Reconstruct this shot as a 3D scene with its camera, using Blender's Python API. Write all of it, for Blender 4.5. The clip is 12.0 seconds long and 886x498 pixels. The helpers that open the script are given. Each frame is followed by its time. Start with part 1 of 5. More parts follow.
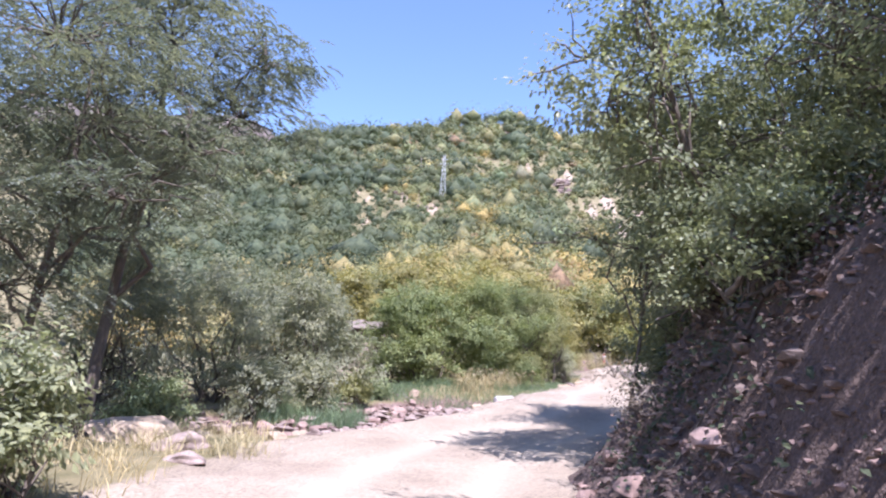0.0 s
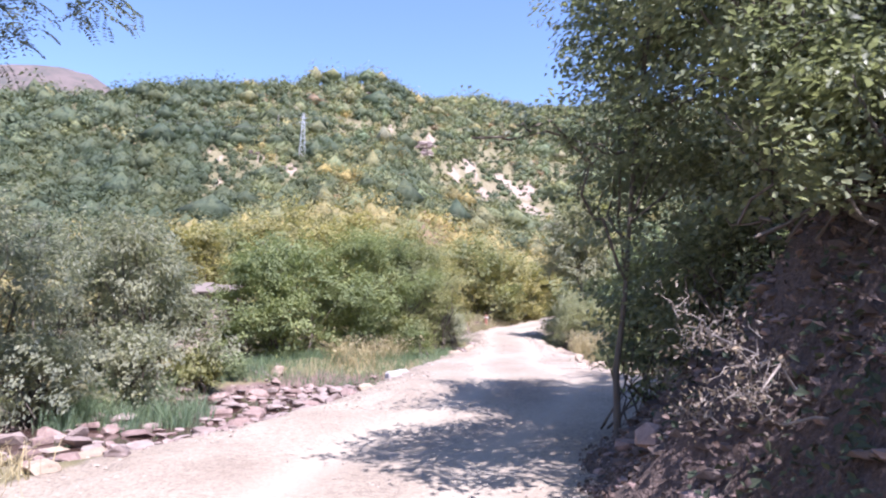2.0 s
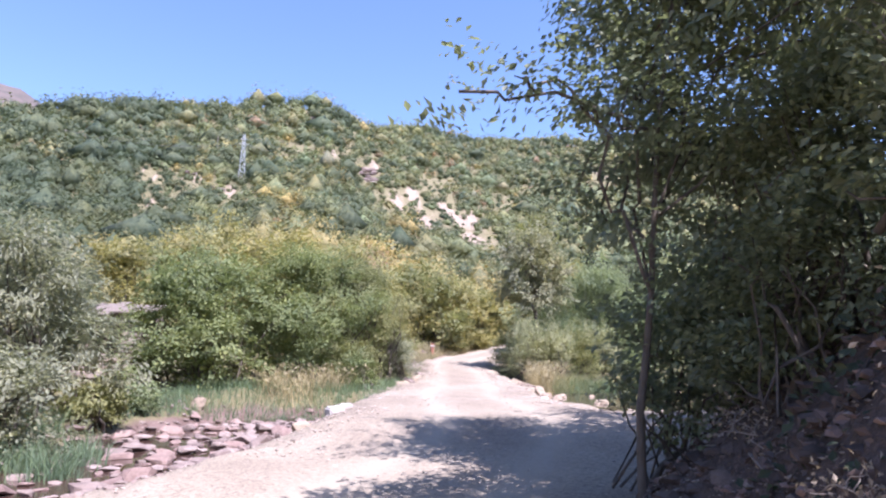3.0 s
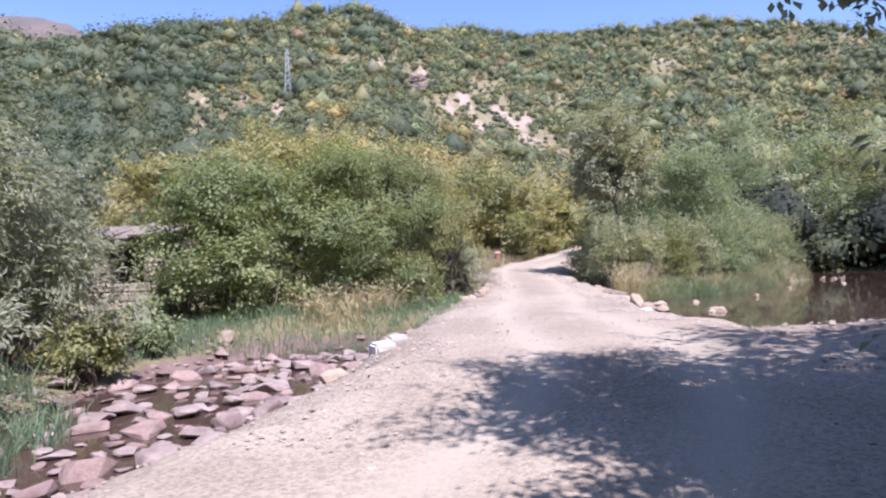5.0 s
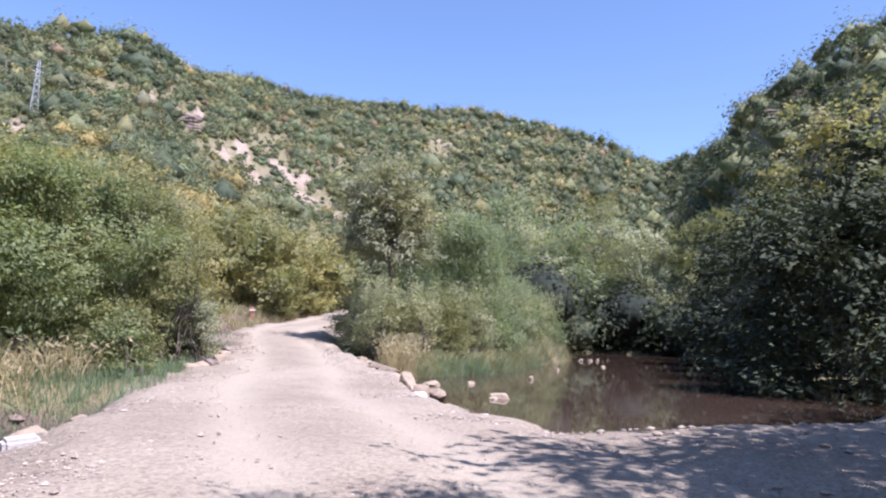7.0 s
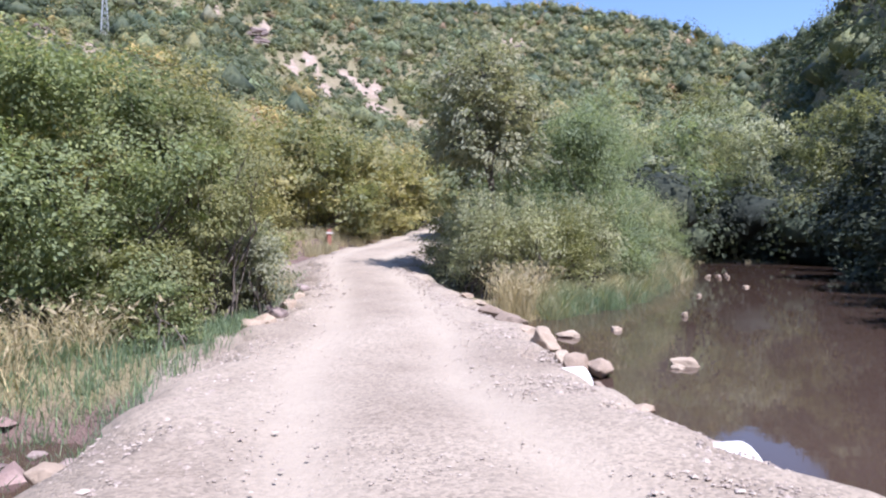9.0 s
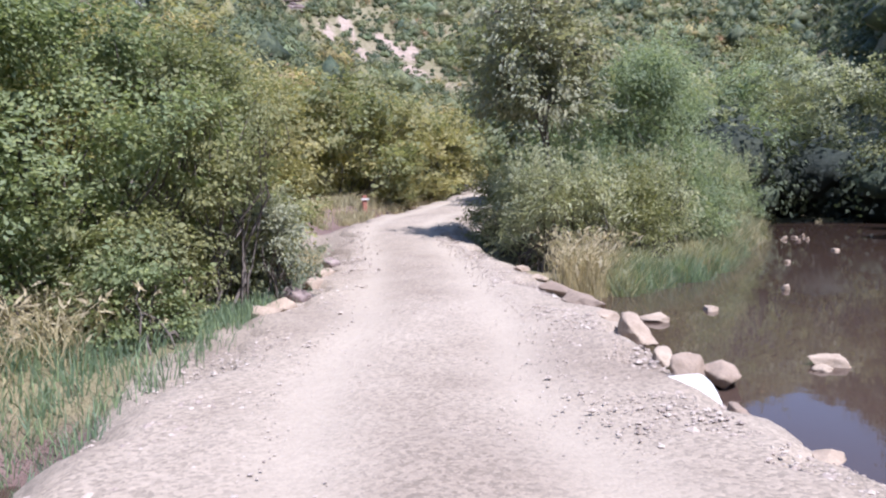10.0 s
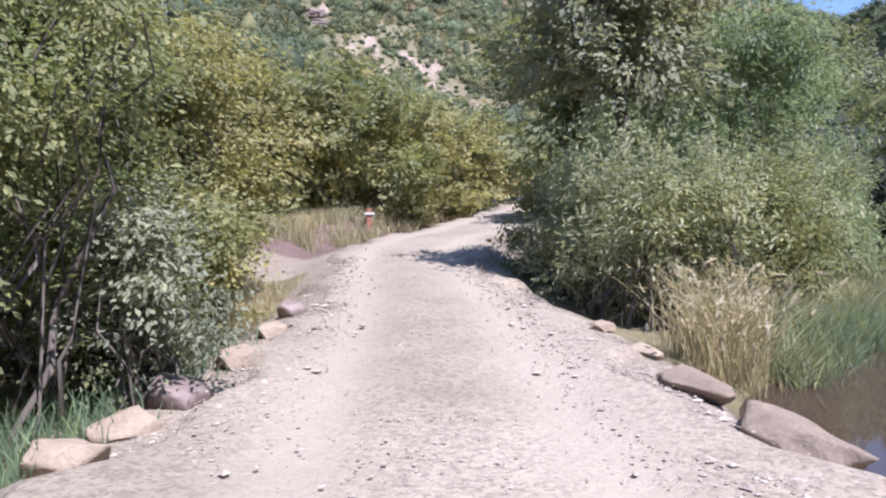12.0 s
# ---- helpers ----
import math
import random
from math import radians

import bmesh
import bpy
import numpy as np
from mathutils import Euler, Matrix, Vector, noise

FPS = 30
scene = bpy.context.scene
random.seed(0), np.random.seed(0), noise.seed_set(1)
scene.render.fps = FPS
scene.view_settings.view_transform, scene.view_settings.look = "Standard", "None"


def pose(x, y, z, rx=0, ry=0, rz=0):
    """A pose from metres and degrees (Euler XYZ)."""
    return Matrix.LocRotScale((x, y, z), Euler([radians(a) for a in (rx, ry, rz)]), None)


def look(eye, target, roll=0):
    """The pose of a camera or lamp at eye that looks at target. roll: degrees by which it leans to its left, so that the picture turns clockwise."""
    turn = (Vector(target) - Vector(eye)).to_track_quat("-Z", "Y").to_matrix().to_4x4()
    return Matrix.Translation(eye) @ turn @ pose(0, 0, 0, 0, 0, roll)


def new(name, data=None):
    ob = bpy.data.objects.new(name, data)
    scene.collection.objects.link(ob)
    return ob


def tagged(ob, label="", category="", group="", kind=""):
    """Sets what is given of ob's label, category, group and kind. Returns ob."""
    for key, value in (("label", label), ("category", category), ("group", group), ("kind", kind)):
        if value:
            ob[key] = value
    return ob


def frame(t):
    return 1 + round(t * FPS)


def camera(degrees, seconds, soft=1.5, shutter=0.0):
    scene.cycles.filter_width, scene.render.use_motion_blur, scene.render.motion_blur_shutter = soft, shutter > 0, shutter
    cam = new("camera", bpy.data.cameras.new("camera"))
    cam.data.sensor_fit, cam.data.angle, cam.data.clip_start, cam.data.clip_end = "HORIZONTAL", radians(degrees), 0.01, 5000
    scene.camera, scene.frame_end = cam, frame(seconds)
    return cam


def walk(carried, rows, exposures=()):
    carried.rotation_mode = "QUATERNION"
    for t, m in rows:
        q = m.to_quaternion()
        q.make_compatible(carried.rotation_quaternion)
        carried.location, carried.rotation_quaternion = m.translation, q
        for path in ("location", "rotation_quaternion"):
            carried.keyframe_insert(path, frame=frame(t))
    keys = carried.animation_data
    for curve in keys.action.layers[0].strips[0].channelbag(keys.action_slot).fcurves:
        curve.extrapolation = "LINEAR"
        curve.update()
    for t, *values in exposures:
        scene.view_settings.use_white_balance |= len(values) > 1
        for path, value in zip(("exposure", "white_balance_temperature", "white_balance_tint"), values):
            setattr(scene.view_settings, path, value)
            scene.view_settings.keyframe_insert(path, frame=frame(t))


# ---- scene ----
cam = camera(65.3, 12.0, soft=2.2)
PATH = [
    (0, (-0.075, -0.015, 1.305), (-0.058, 1.961, 1.613), 2.8),
    (0.5, (-0.086, 1.024, 1.384), (0.045, 2.987, 1.748), 3.7),
    (1, (-0.215, 2.035, 1.344), (-0.081, 4.004, 1.668), 1.9),
    (1.5, (-0.23, 3.041, 1.332), (-0.005, 4.997, 1.686), 0.4),
    (2, (-0.259, 4.013, 1.277), (0.16, 5.956, 1.499), 0.8),
    (2.5, (-0.177, 5.017, 1.262), (0.388, 6.913, 1.556), 1.4),
    (2.7, (-0.143, 5.363, 1.244), (0.437, 7.252, 1.554), 1.5),
    (4.3, (0.356, 7.939, 1.21), (0.919, 9.839, 1.477), 0.9),
    (4.5, (0.43, 8.233, 1.228), (1.001, 10.14, 1.423), 0.8),
    (5, (0.63, 8.982, 1.29), (1.056, 10.935, 1.336), -1.8),
    (5.5, (0.733, 9.557, 1.198), (0.868, 11.551, 1.129), -2.1),
    (5.7, (0.916, 9.871, 1.219), (0.986, 11.867, 1.117), -3.0),
    (6, (1.071, 10.32, 1.296), (1.522, 12.263, 1.43), -0.6),
    (6.5, (1.408, 10.915, 1.3), (1.97, 12.824, 1.506), -0.8),
    (7, (1.806, 11.613, 1.325), (2.834, 13.313, 1.554), 2.2),
    (7.2, (1.902, 11.992, 1.339), (3.026, 13.634, 1.545), 2.5),
    (8.8, (2.706, 14.838, 1.624), (3.785, 16.522, 1.641), 3.2),
    (9, (2.894, 15.09, 1.694), (3.742, 16.901, 1.652), 0.2),
    (9.5, (3.224, 15.902, 1.669), (3.96, 17.747, 1.435), -0.2),
    (10, (3.55, 16.844, 1.674), (4.287, 18.698, 1.532), -1.1),
    (10.5, (3.939, 17.718, 1.688), (4.78, 19.521, 1.485), 1.2),
    (11, (4.31, 18.846, 1.659), (5.012, 20.703, 1.419), 0.4),
    (11.5, (4.706, 19.806, 1.624), (5.364, 21.683, 1.413), -0.8),
    (11.7, (4.884, 20.224, 1.615), (5.641, 22.067, 1.445), 0.9),
    (12, (5.098, 20.934, 1.577), (5.779, 22.812, 1.493), -0.3),
]

EXPOSURES = [(0.0, 1.55, 5760, 26), (2.0, 1.56, 5760, 26), (2.7, 1.5, 5760, 26), (4.3, 1.36, 5760, 26), (5.0, 1.22, 5760, 26), (6.0, 1.22, 5760, 26), (7.2, 1.18, 5760, 24), (9.0, 1.2, 5640, 22), (10.0, 1.12, 5600, 21), (12.0, 1.08, 5600, 21)]
walk(cam, [(t, look(eye, target, roll)) for t, eye, target, roll in PATH], EXPOSURES)

# ---- light ----
SUN_AZ, SUN_EL = radians(163.0), radians(61.0)          # azimuth clockwise from +y
sun_dir = Vector((math.sin(SUN_AZ) * math.cos(SUN_EL), math.cos(SUN_AZ) * math.cos(SUN_EL), math.sin(SUN_EL)))
world = bpy.data.worlds.new("sky")
scene.world = world
world.use_nodes = True
wn = world.node_tree
sky = wn.nodes.new("ShaderNodeTexSky")
sky.sky_type = "NISHITA"
sky.sun_disc = False
sky.sun_elevation, sky.sun_rotation = SUN_EL, SUN_AZ
sky.air_density, sky.dust_density, sky.ozone_density = 1.0, 0.3, 3.0
wn.nodes["Background"].inputs["Strength"].default_value = 0.098
wn.links.new(sky.outputs[0], wn.nodes["Background"].inputs["Color"])
sun = new("sun", bpy.data.lights.new("sun", "SUN"))
sun.data.energy, sun.data.angle, sun.data.color = 4.3, radians(0.53), (1.0, 0.95, 0.88)
sun.matrix_world = look(sun_dir * 60, (0, 0, 0))


# ---- materials ----
def material(name, rough=0.8):
    m = bpy.data.materials.new(name)
    m.use_nodes = True
    b = m.node_tree.nodes["Principled BSDF"]
    b.inputs["Roughness"].default_value = rough
    return m, m.node_tree, b


def noise_node(nt, scale, detail=4.0, rough=0.6, vec=None):
    n = nt.nodes.new("ShaderNodeTexNoise")
    n.inputs["Scale"].default_value, n.inputs["Detail"].default_value, n.inputs["Roughness"].default_value = scale, detail, rough
    if vec is not None:
        nt.links.new(vec, n.inputs["Vector"])
    return n


def ramp(nt, fac, stops):
    r = nt.nodes.new("ShaderNodeValToRGB")
    e = r.color_ramp.elements
    e[0].position, e[0].color = stops[0][0], (*stops[0][1], 1)
    e[1].position, e[1].color = stops[-1][0], (*stops[-1][1], 1)
    for p, c in stops[1:-1]:
        k = e.new(p)
        k.color = (*c, 1)
    nt.links.new(fac, r.inputs["Fac"])
    return r.outputs["Color"]


def mix(nt, fac, a, b, mode="MIX"):
    m = nt.nodes.new("ShaderNodeMix")
    m.data_type, m.blend_type = "RGBA", mode
    for sock, v in ((m.inputs["Factor"], fac), (m.inputs["A"], a), (m.inputs["B"], b)):
        if isinstance(v, (int, float)):
            sock.default_value = v
        elif isinstance(v, tuple):
            sock.default_value = (*v, 1)
        else:
            nt.links.new(v, sock)
    return m.outputs["Result"]


def maths(nt, op, a, b=0.0, clamp=False):
    m = nt.nodes.new("ShaderNodeMath")
    m.operation, m.use_clamp = op, clamp
    for sock, v in zip(m.inputs, (a, b)):
        if isinstance(v, (int, float)):
            sock.default_value = v
        else:
            nt.links.new(v, sock)
    return m.outputs[0]


def bump(nt, b, height, strength, distance):
    n = nt.nodes.new("ShaderNodeBump")
    n.inputs["Strength"].default_value, n.inputs["Distance"].default_value = strength, distance
    nt.links.new(height, n.inputs["Height"])
    nt.links.new(n.outputs["Normal"], b.inputs["Normal"])


def position(nt):
    return nt.nodes.new("ShaderNodeNewGeometry").outputs["Position"]


def gravel_colour(nt, pos):
    """Pale pinkish crushed stone: broad stains, single chips, dust."""
    broad = noise_node(nt, 0.55, 5, 0.6, pos)
    c = ramp(nt, broad.outputs["Fac"], [(0.3, (0.228, 0.182, 0.138)), (0.55, (0.315, 0.262, 0.202)), (0.75, (0.368, 0.31, 0.243))])
    chips = nt.nodes.new("ShaderNodeTexVoronoi")
    chips.inputs["Scale"].default_value = 42.0
    nt.links.new(pos, chips.inputs["Vector"])
    sep = nt.nodes.new("ShaderNodeSeparateColor")
    nt.links.new(chips.outputs["Color"], sep.inputs[0])
    tone = ramp(nt, sep.outputs[0], [(0.0, (0.4, 0.38, 0.37)), (0.5, (0.95, 0.93, 0.92)), (1.0, (1.3, 1.28, 1.27))])
    c = mix(nt, 0.55, c, mix(nt, 1.0, c, tone, "MULTIPLY"))
    fine = noise_node(nt, 90, 3, 0.7, pos)
    c = mix(nt, 0.35, c, mix(nt, 1.0, c, ramp(nt, fine.outputs["Fac"], [(0.3, (0.5, 0.5, 0.5)), (0.7, (1.25, 1.25, 1.25))]), "MULTIPLY"))
    height = maths(nt, "ADD", maths(nt, "MULTIPLY", chips.outputs["Distance"], -1.0), maths(nt, "MULTIPLY", fine.outputs["Fac"], 0.4))
    return c, height


def leaf_material(name, base, spread=0.24, hue=(1.16, 1.05, 0.8), trans=0.42, rough=0.55, toned=False):
    """Leaves: every leaf has its own tone, patches of the crown lean to another hue, and light comes through."""
    m, nt, b = material(name, rough)
    grey = sum(base) / 3
    base = tuple((0.8 * v + 0.2 * grey) * 1.1 * k for v, k in zip(base, (1.04, 0.985, 1.08)))
    hue = tuple(0.65 * h + 0.35 for h in hue)
    rnd = nt.nodes.new("ShaderNodeNewGeometry").outputs["Random Per Island"]
    lo = tuple(v * (1 - spread) for v in base)
    hi = tuple(v * (1 + spread) * h for v, h in zip(base, hue))
    c = ramp(nt, rnd, [(0.0, lo), (0.6, base), (1.0, hi)])
    patch = noise_node(nt, 0.5, 2, 0.5, position(nt))
    c = mix(nt, 0.6, c, mix(nt, 1.0, c, ramp(nt, patch.outputs["Fac"], [(0.3, (0.72, 0.8, 0.82)), (0.7, (1.28, 1.2, 1.0))]), "MULTIPLY"))
    if toned:
        tone = nt.nodes.new("ShaderNodeAttribute")
        tone.attribute_name = "tone"
        c = mix(nt, 1.0, c, ramp(nt, tone.outputs["Fac"], [(0.0, (0.76, 0.79, 0.8)), (0.5, (1.0, 1.0, 1.0)), (1.0, (1.16, 1.14, 1.08))]), "MULTIPLY")
        clump = noise_node(nt, 3.2, 6, 0.8, position(nt))
        c = mix(nt, 1.0, c, ramp(nt, clump.outputs["Fac"], [(0.32, (0.52, 0.57, 0.58)), (0.5, (1.0, 1.0, 1.0)), (0.68, (1.42, 1.36, 1.22))]), "MULTIPLY")
        stand = noise_node(nt, 0.07, 3, 0.6, position(nt))
        c = mix(nt, 1.0, c, ramp(nt, stand.outputs["Fac"], [(0.36, (0.88, 0.95, 0.94)), (0.5, (1.0, 1.0, 0.96)), (0.62, (1.14, 1.05, 0.86))]), "MULTIPLY")
        bump(nt, b, clump.outputs["Fac"], 0.5, 0.3)
    nt.links.new(c, b.inputs["Base Color"])
    b.inputs["Specular IOR Level"].default_value = 0.25
    t = nt.nodes.new("ShaderNodeBsdfTranslucent")
    nt.links.new(mix(nt, 1.0, c, (1.15, 1.2, 0.8), "MULTIPLY"), t.inputs["Color"])
    mx = nt.nodes.new("ShaderNodeMixShader")
    mx.inputs[0].default_value = trans
    nt.links.new(b.outputs[0], mx.inputs[1])
    nt.links.new(t.outputs[0], mx.inputs[2])
    nt.links.new(mx.outputs[0], nt.nodes["Material Output"].inputs["Surface"])
    return m


def bark_material(name, dark, light):
    m, nt, b = material(name, 0.9)
    pos = position(nt)
    mp = nt.nodes.new("ShaderNodeMapping")
    mp.inputs["Scale"].default_value = (1, 1, 0.25)
    nt.links.new(pos, mp.inputs["Vector"])
    n = noise_node(nt, 22, 6, 0.7, mp.outputs[0])
    n2 = noise_node(nt, 3, 3, 0.6, pos)
    c = mix(nt, n2.outputs["Fac"], ramp(nt, n.outputs["Fac"], [(0.35, dark), (0.65, light)]), tuple(v * 0.8 for v in light))
    nt.links.new(c, b.inputs["Base Color"])
    bump(nt, b, n.outputs["Fac"], 0.6, 0.02)
    return m


def stone_material(name, dark, light, scale=5.0, loose=False):
    """Stone; every piece has its own tone, also the loose pieces of one mesh."""
    m, nt, b = material(name, 0.85)
    pos = position(nt)
    tone = nt.nodes.new("ShaderNodeNewGeometry").outputs["Random Per Island"] if loose else nt.nodes.new("ShaderNodeObjectInfo").outputs["Random"]
    n, n2 = noise_node(nt, scale, 6, 0.65, pos), noise_node(nt, scale * 9, 4, 0.7, pos)
    c = ramp(nt, n.outputs["Fac"], [(0.3, dark), (0.7, light)])
    c = mix(nt, 1.0, c, ramp(nt, tone, [(0.0, (0.72, 0.68, 0.68)), (0.5, (1, 0.97, 0.95)), (1.0, (1.18, 1.18, 1.18))]), "MULTIPLY")
    c = mix(nt, 0.3, c, mix(nt, 1.0, c, ramp(nt, n2.outputs["Fac"], [(0.35, (0.5, 0.5, 0.5)), (0.65, (1.3, 1.3, 1.3))]), "MULTIPLY"))
    nt.links.new(c, b.inputs["Base Color"])
    bump(nt, b, maths(nt, "ADD", n.outputs["Fac"], maths(nt, "MULTIPLY", n2.outputs["Fac"], 0.35)), 0.5, 0.05)
    return m


def plain_material(name, colour, rough=0.7, metal=0.0, grain=12.0):
    m, nt, b = material(name, rough)
    n = noise_node(nt, grain, 5, 0.65, position(nt))
    c = ramp(nt, n.outputs["Fac"], [(0.3, tuple(v * 0.75 for v in colour)), (0.7, tuple(min(1, v * 1.15) for v in colour))])
    nt.links.new(c, b.inputs["Base Color"])
    b.inputs["Metallic"].default_value = metal
    bump(nt, b, n.outputs["Fac"], 0.2, 0.01)
    return m


HAZEL = leaf_material("hazel_leaves", (0.208, 0.235, 0.092), 0.22)
MAPLE = leaf_material("bright_green_leaves", (0.19, 0.25, 0.095), 0.24, hue=(1.2, 1.05, 0.8))
OLIVE = leaf_material("yellowing_leaves", (0.29, 0.285, 0.1), 0.24, hue=(1.12, 1.0, 0.75))
WILLOW = leaf_material("grey_willow_leaves", (0.325, 0.36, 0.205), 0.22, hue=(1.15, 1.1, 0.95))
OSIER = leaf_material("dull_osier_leaves", (0.25, 0.28, 0.18), 0.22, hue=(1.15, 1.08, 0.9))
GREEN = leaf_material("green_leaves", (0.23, 0.3, 0.15))
# Near-black green with shade put in, for the far shore and the bank.
SHADE_LEAF = leaf_material("shade_darkened_leaves", (0.052, 0.072, 0.04), 0.2, trans=0.12, rough=0.9)
OAK = leaf_material("oak_leaves", (0.205, 0.245, 0.13), 0.25, hue=(1.1, 1.05, 0.9), trans=0.42, rough=0.4)
LOCUST = leaf_material("locust_leaves", (0.165, 0.2, 0.15), 0.22, trans=0.38)
DUSTY = leaf_material("pale_oak_leaves", (0.265, 0.285, 0.165), 0.22, hue=(1.1, 1.0, 0.9))
GRASS = leaf_material("green_grass_blades", (0.16, 0.25, 0.135), hue=(1.2, 1.1, 0.8))
SEDGE = leaf_material("shore_grass_blades", (0.25, 0.28, 0.15), hue=(1.3, 1.1, 0.8))
DRY = leaf_material("dry_grass_blades", (0.39, 0.345, 0.165), hue=(1.1, 1.05, 1.0), trans=0.25)
PLUME = leaf_material("pale_grass_plumes", (0.45, 0.395, 0.22), 0.15, hue=(1.05, 1.02, 1.0), trans=0.35)
LITTER = leaf_material("dead_leaves", (0.11, 0.08, 0.062), hue=(1.5, 1.4, 1.4), trans=0.12, rough=0.6)
BARK = bark_material("grey_brown_bark", (0.05, 0.04, 0.033), (0.17, 0.14, 0.115))
BARK_PALE = bark_material("pale_bark", (0.12, 0.10, 0.085), (0.36, 0.32, 0.28))
TWIG = bark_material("dry_twig", (0.16, 0.13, 0.11), (0.34, 0.29, 0.25))
STONE = stone_material("pink_grey_stone", (0.165, 0.122, 0.107), (0.345, 0.28, 0.252))
STONE_PALE = stone_material("pale_limestone", (0.3, 0.245, 0.205), (0.46, 0.39, 0.335))
STONE_RED = stone_material("reddish_sandstone", (0.17, 0.115, 0.1), (0.35, 0.255, 0.225))
CONCRETE = stone_material("white_concrete", (0.50, 0.48, 0.46), (0.68, 0.66, 0.64), 3.0)
STEEL = plain_material("galvanised_steel", (0.55, 0.56, 0.57), 0.5, 0.4)
WOOD = bark_material("weathered_wood", (0.10, 0.075, 0.06), (0.26, 0.21, 0.175))
CABLE = plain_material("cable", (0.10, 0.10, 0.11), 0.5)
RED_PAINT = plain_material("red_paint", (0.36, 0.15, 0.105), 0.5)
WHITE_PAINT = plain_material("white_paint", (0.6, 0.56, 0.52), 0.6)


def water_material(name, colour, ripple):
    m, nt, b = material(name, 0.03)
    pos = position(nt)
    n = noise_node(nt, 0.35, 3, 0.5, pos)
    nt.links.new(mix(nt, n.outputs["Fac"], colour, tuple(v * 1.6 for v in colour)), b.inputs["Base Color"])
    b.inputs["IOR"].default_value = 1.33
    w = noise_node(nt, 2.2, 3, 0.5, pos)
    bump(nt, b, w.outputs["Fac"], ripple, 0.02)
    return m


POOL_WATER = water_material("brown_still_water", (0.045, 0.03, 0.023), 0.06)
STREAM_WATER = water_material("brown_stream_water", (0.05, 0.031, 0.025), 0.5)


def road_material():
    m, nt, b = material("gravel_road", 0.95)
    c, h = gravel_colour(nt, position(nt))
    a = nt.nodes.new("ShaderNodeAttribute")
    a.attribute_name = "rut"
    c = mix(nt, maths(nt, "MULTIPLY", a.outputs["Fac"], 0.7), c, (0.362, 0.306, 0.238))
    nt.links.new(c, b.inputs["Base Color"])
    bump(nt, b, h, 0.35, 0.012)
    return m


def ground_material():
    """Grassy soil, gravel, stony river bed, leaf litter and bare scree, by the place's own cover maps."""
    m, nt, b = material("ground_cover", 0.95)
    pos = position(nt)
    wob = noise_node(nt, 1.3, 5, 0.65, pos)
    soil_n = noise_node(nt, 0.8, 6, 0.7, pos)
    fine = noise_node(nt, 30, 4, 0.7, pos)
    soil = ramp(nt, soil_n.outputs["Fac"], [(0.3, (0.10, 0.095, 0.04)), (0.55, (0.20, 0.17, 0.09)), (0.75, (0.30, 0.245, 0.15))])
    soil = mix(nt, 0.5, soil, mix(nt, 1.0, soil, ramp(nt, fine.outputs["Fac"], [(0.3, (0.5, 0.5, 0.5)), (0.7, (1.3, 1.3, 1.3))]), "MULTIPLY"))
    gravel, gh = gravel_colour(nt, pos)
    bed = ramp(nt, soil_n.outputs["Fac"], [(0.3, (0.10, 0.06, 0.048)), (0.7, (0.21, 0.145, 0.125))])
    litter = ramp(nt, fine.outputs["Fac"], [(0.3, (0.05, 0.035, 0.03)), (0.55, (0.105, 0.072, 0.06)), (0.75, (0.18, 0.13, 0.115))])
    scree = ramp(nt, soil_n.outputs["Fac"], [(0.3, (0.20, 0.15, 0.10)), (0.5, (0.31, 0.235, 0.18)), (0.7, (0.42, 0.335, 0.275))])
    c = soil
    for name, colour in (("scree", scree), ("litter", litter), ("bed", bed), ("gravel", gravel)):
        a = nt.nodes.new("ShaderNodeAttribute")
        a.attribute_name = name
        f = maths(nt, "ADD", a.outputs["Fac"], maths(nt, "MULTIPLY", maths(nt, "SUBTRACT", wob.outputs["Fac"], 0.5), 0.9))
        f = maths(nt, "MULTIPLY", maths(nt, "SUBTRACT", f, 0.4), 5.0, True)
        c = mix(nt, f, c, colour)
    nt.links.new(c, b.inputs["Base Color"])
    bump(nt, b, maths(nt, "ADD", gh, fine.outputs["Fac"]), 0.6, 0.03)
    return m


# ---- the lie of the land ----
def smooth(u):
    u = np.clip(u, 0, 1)
    return u * u * (3 - 2 * u)


def lumps(x, y, scale, seed=0.0):
    """Cheap smooth noise in -1..1."""
    a, b = x * scale + seed, y * scale - 1.7 * seed
    return (np.sin(a * 1.7 + np.sin(b * 1.3) * 1.4) + np.sin(b * 2.1 + np.sin(a * 0.9 + 2) * 1.7) + np.sin((a + b) * 1.15 + 4)) / 3


# road: x, y, z, half width
ROAD = np.array([(-0.4, -14, 0.1, 2.3), (-0.5, -6, 0.1, 2.3), (-0.5, 0, 0.08, 2.3), (-0.5, 4, 0.05, 2.3), (-0.1, 8, 0.0, 2.4), (1.0, 11.0, 0.06, 2.7),
                 (2.6, 13.2, 0.24, 2.6), (3.6, 15.0, 0.42, 2.4), (4.3, 18, 0.46, 2.05), (5.05, 21, 0.42, 1.9), (6.0, 23.3, 0.49, 1.8), (6.6, 25.2, 0.56, 1.55), (7.2, 27, 0.67, 1.35), (7.7, 29, 0.80, 1.22),
                 (8.2, 31, 0.96, 1.2), (9.2, 33.3, 1.18, 1.4), (11.0, 35.4, 1.38, 1.35), (13.3, 37.9, 1.7, 1.35), (15.2, 40.4, 1.92, 1.4), (16.9, 43.4, 2.1, 1.5), (18, 47, 2.3, 1.6), (19.5, 54, 2.8, 1.8)])


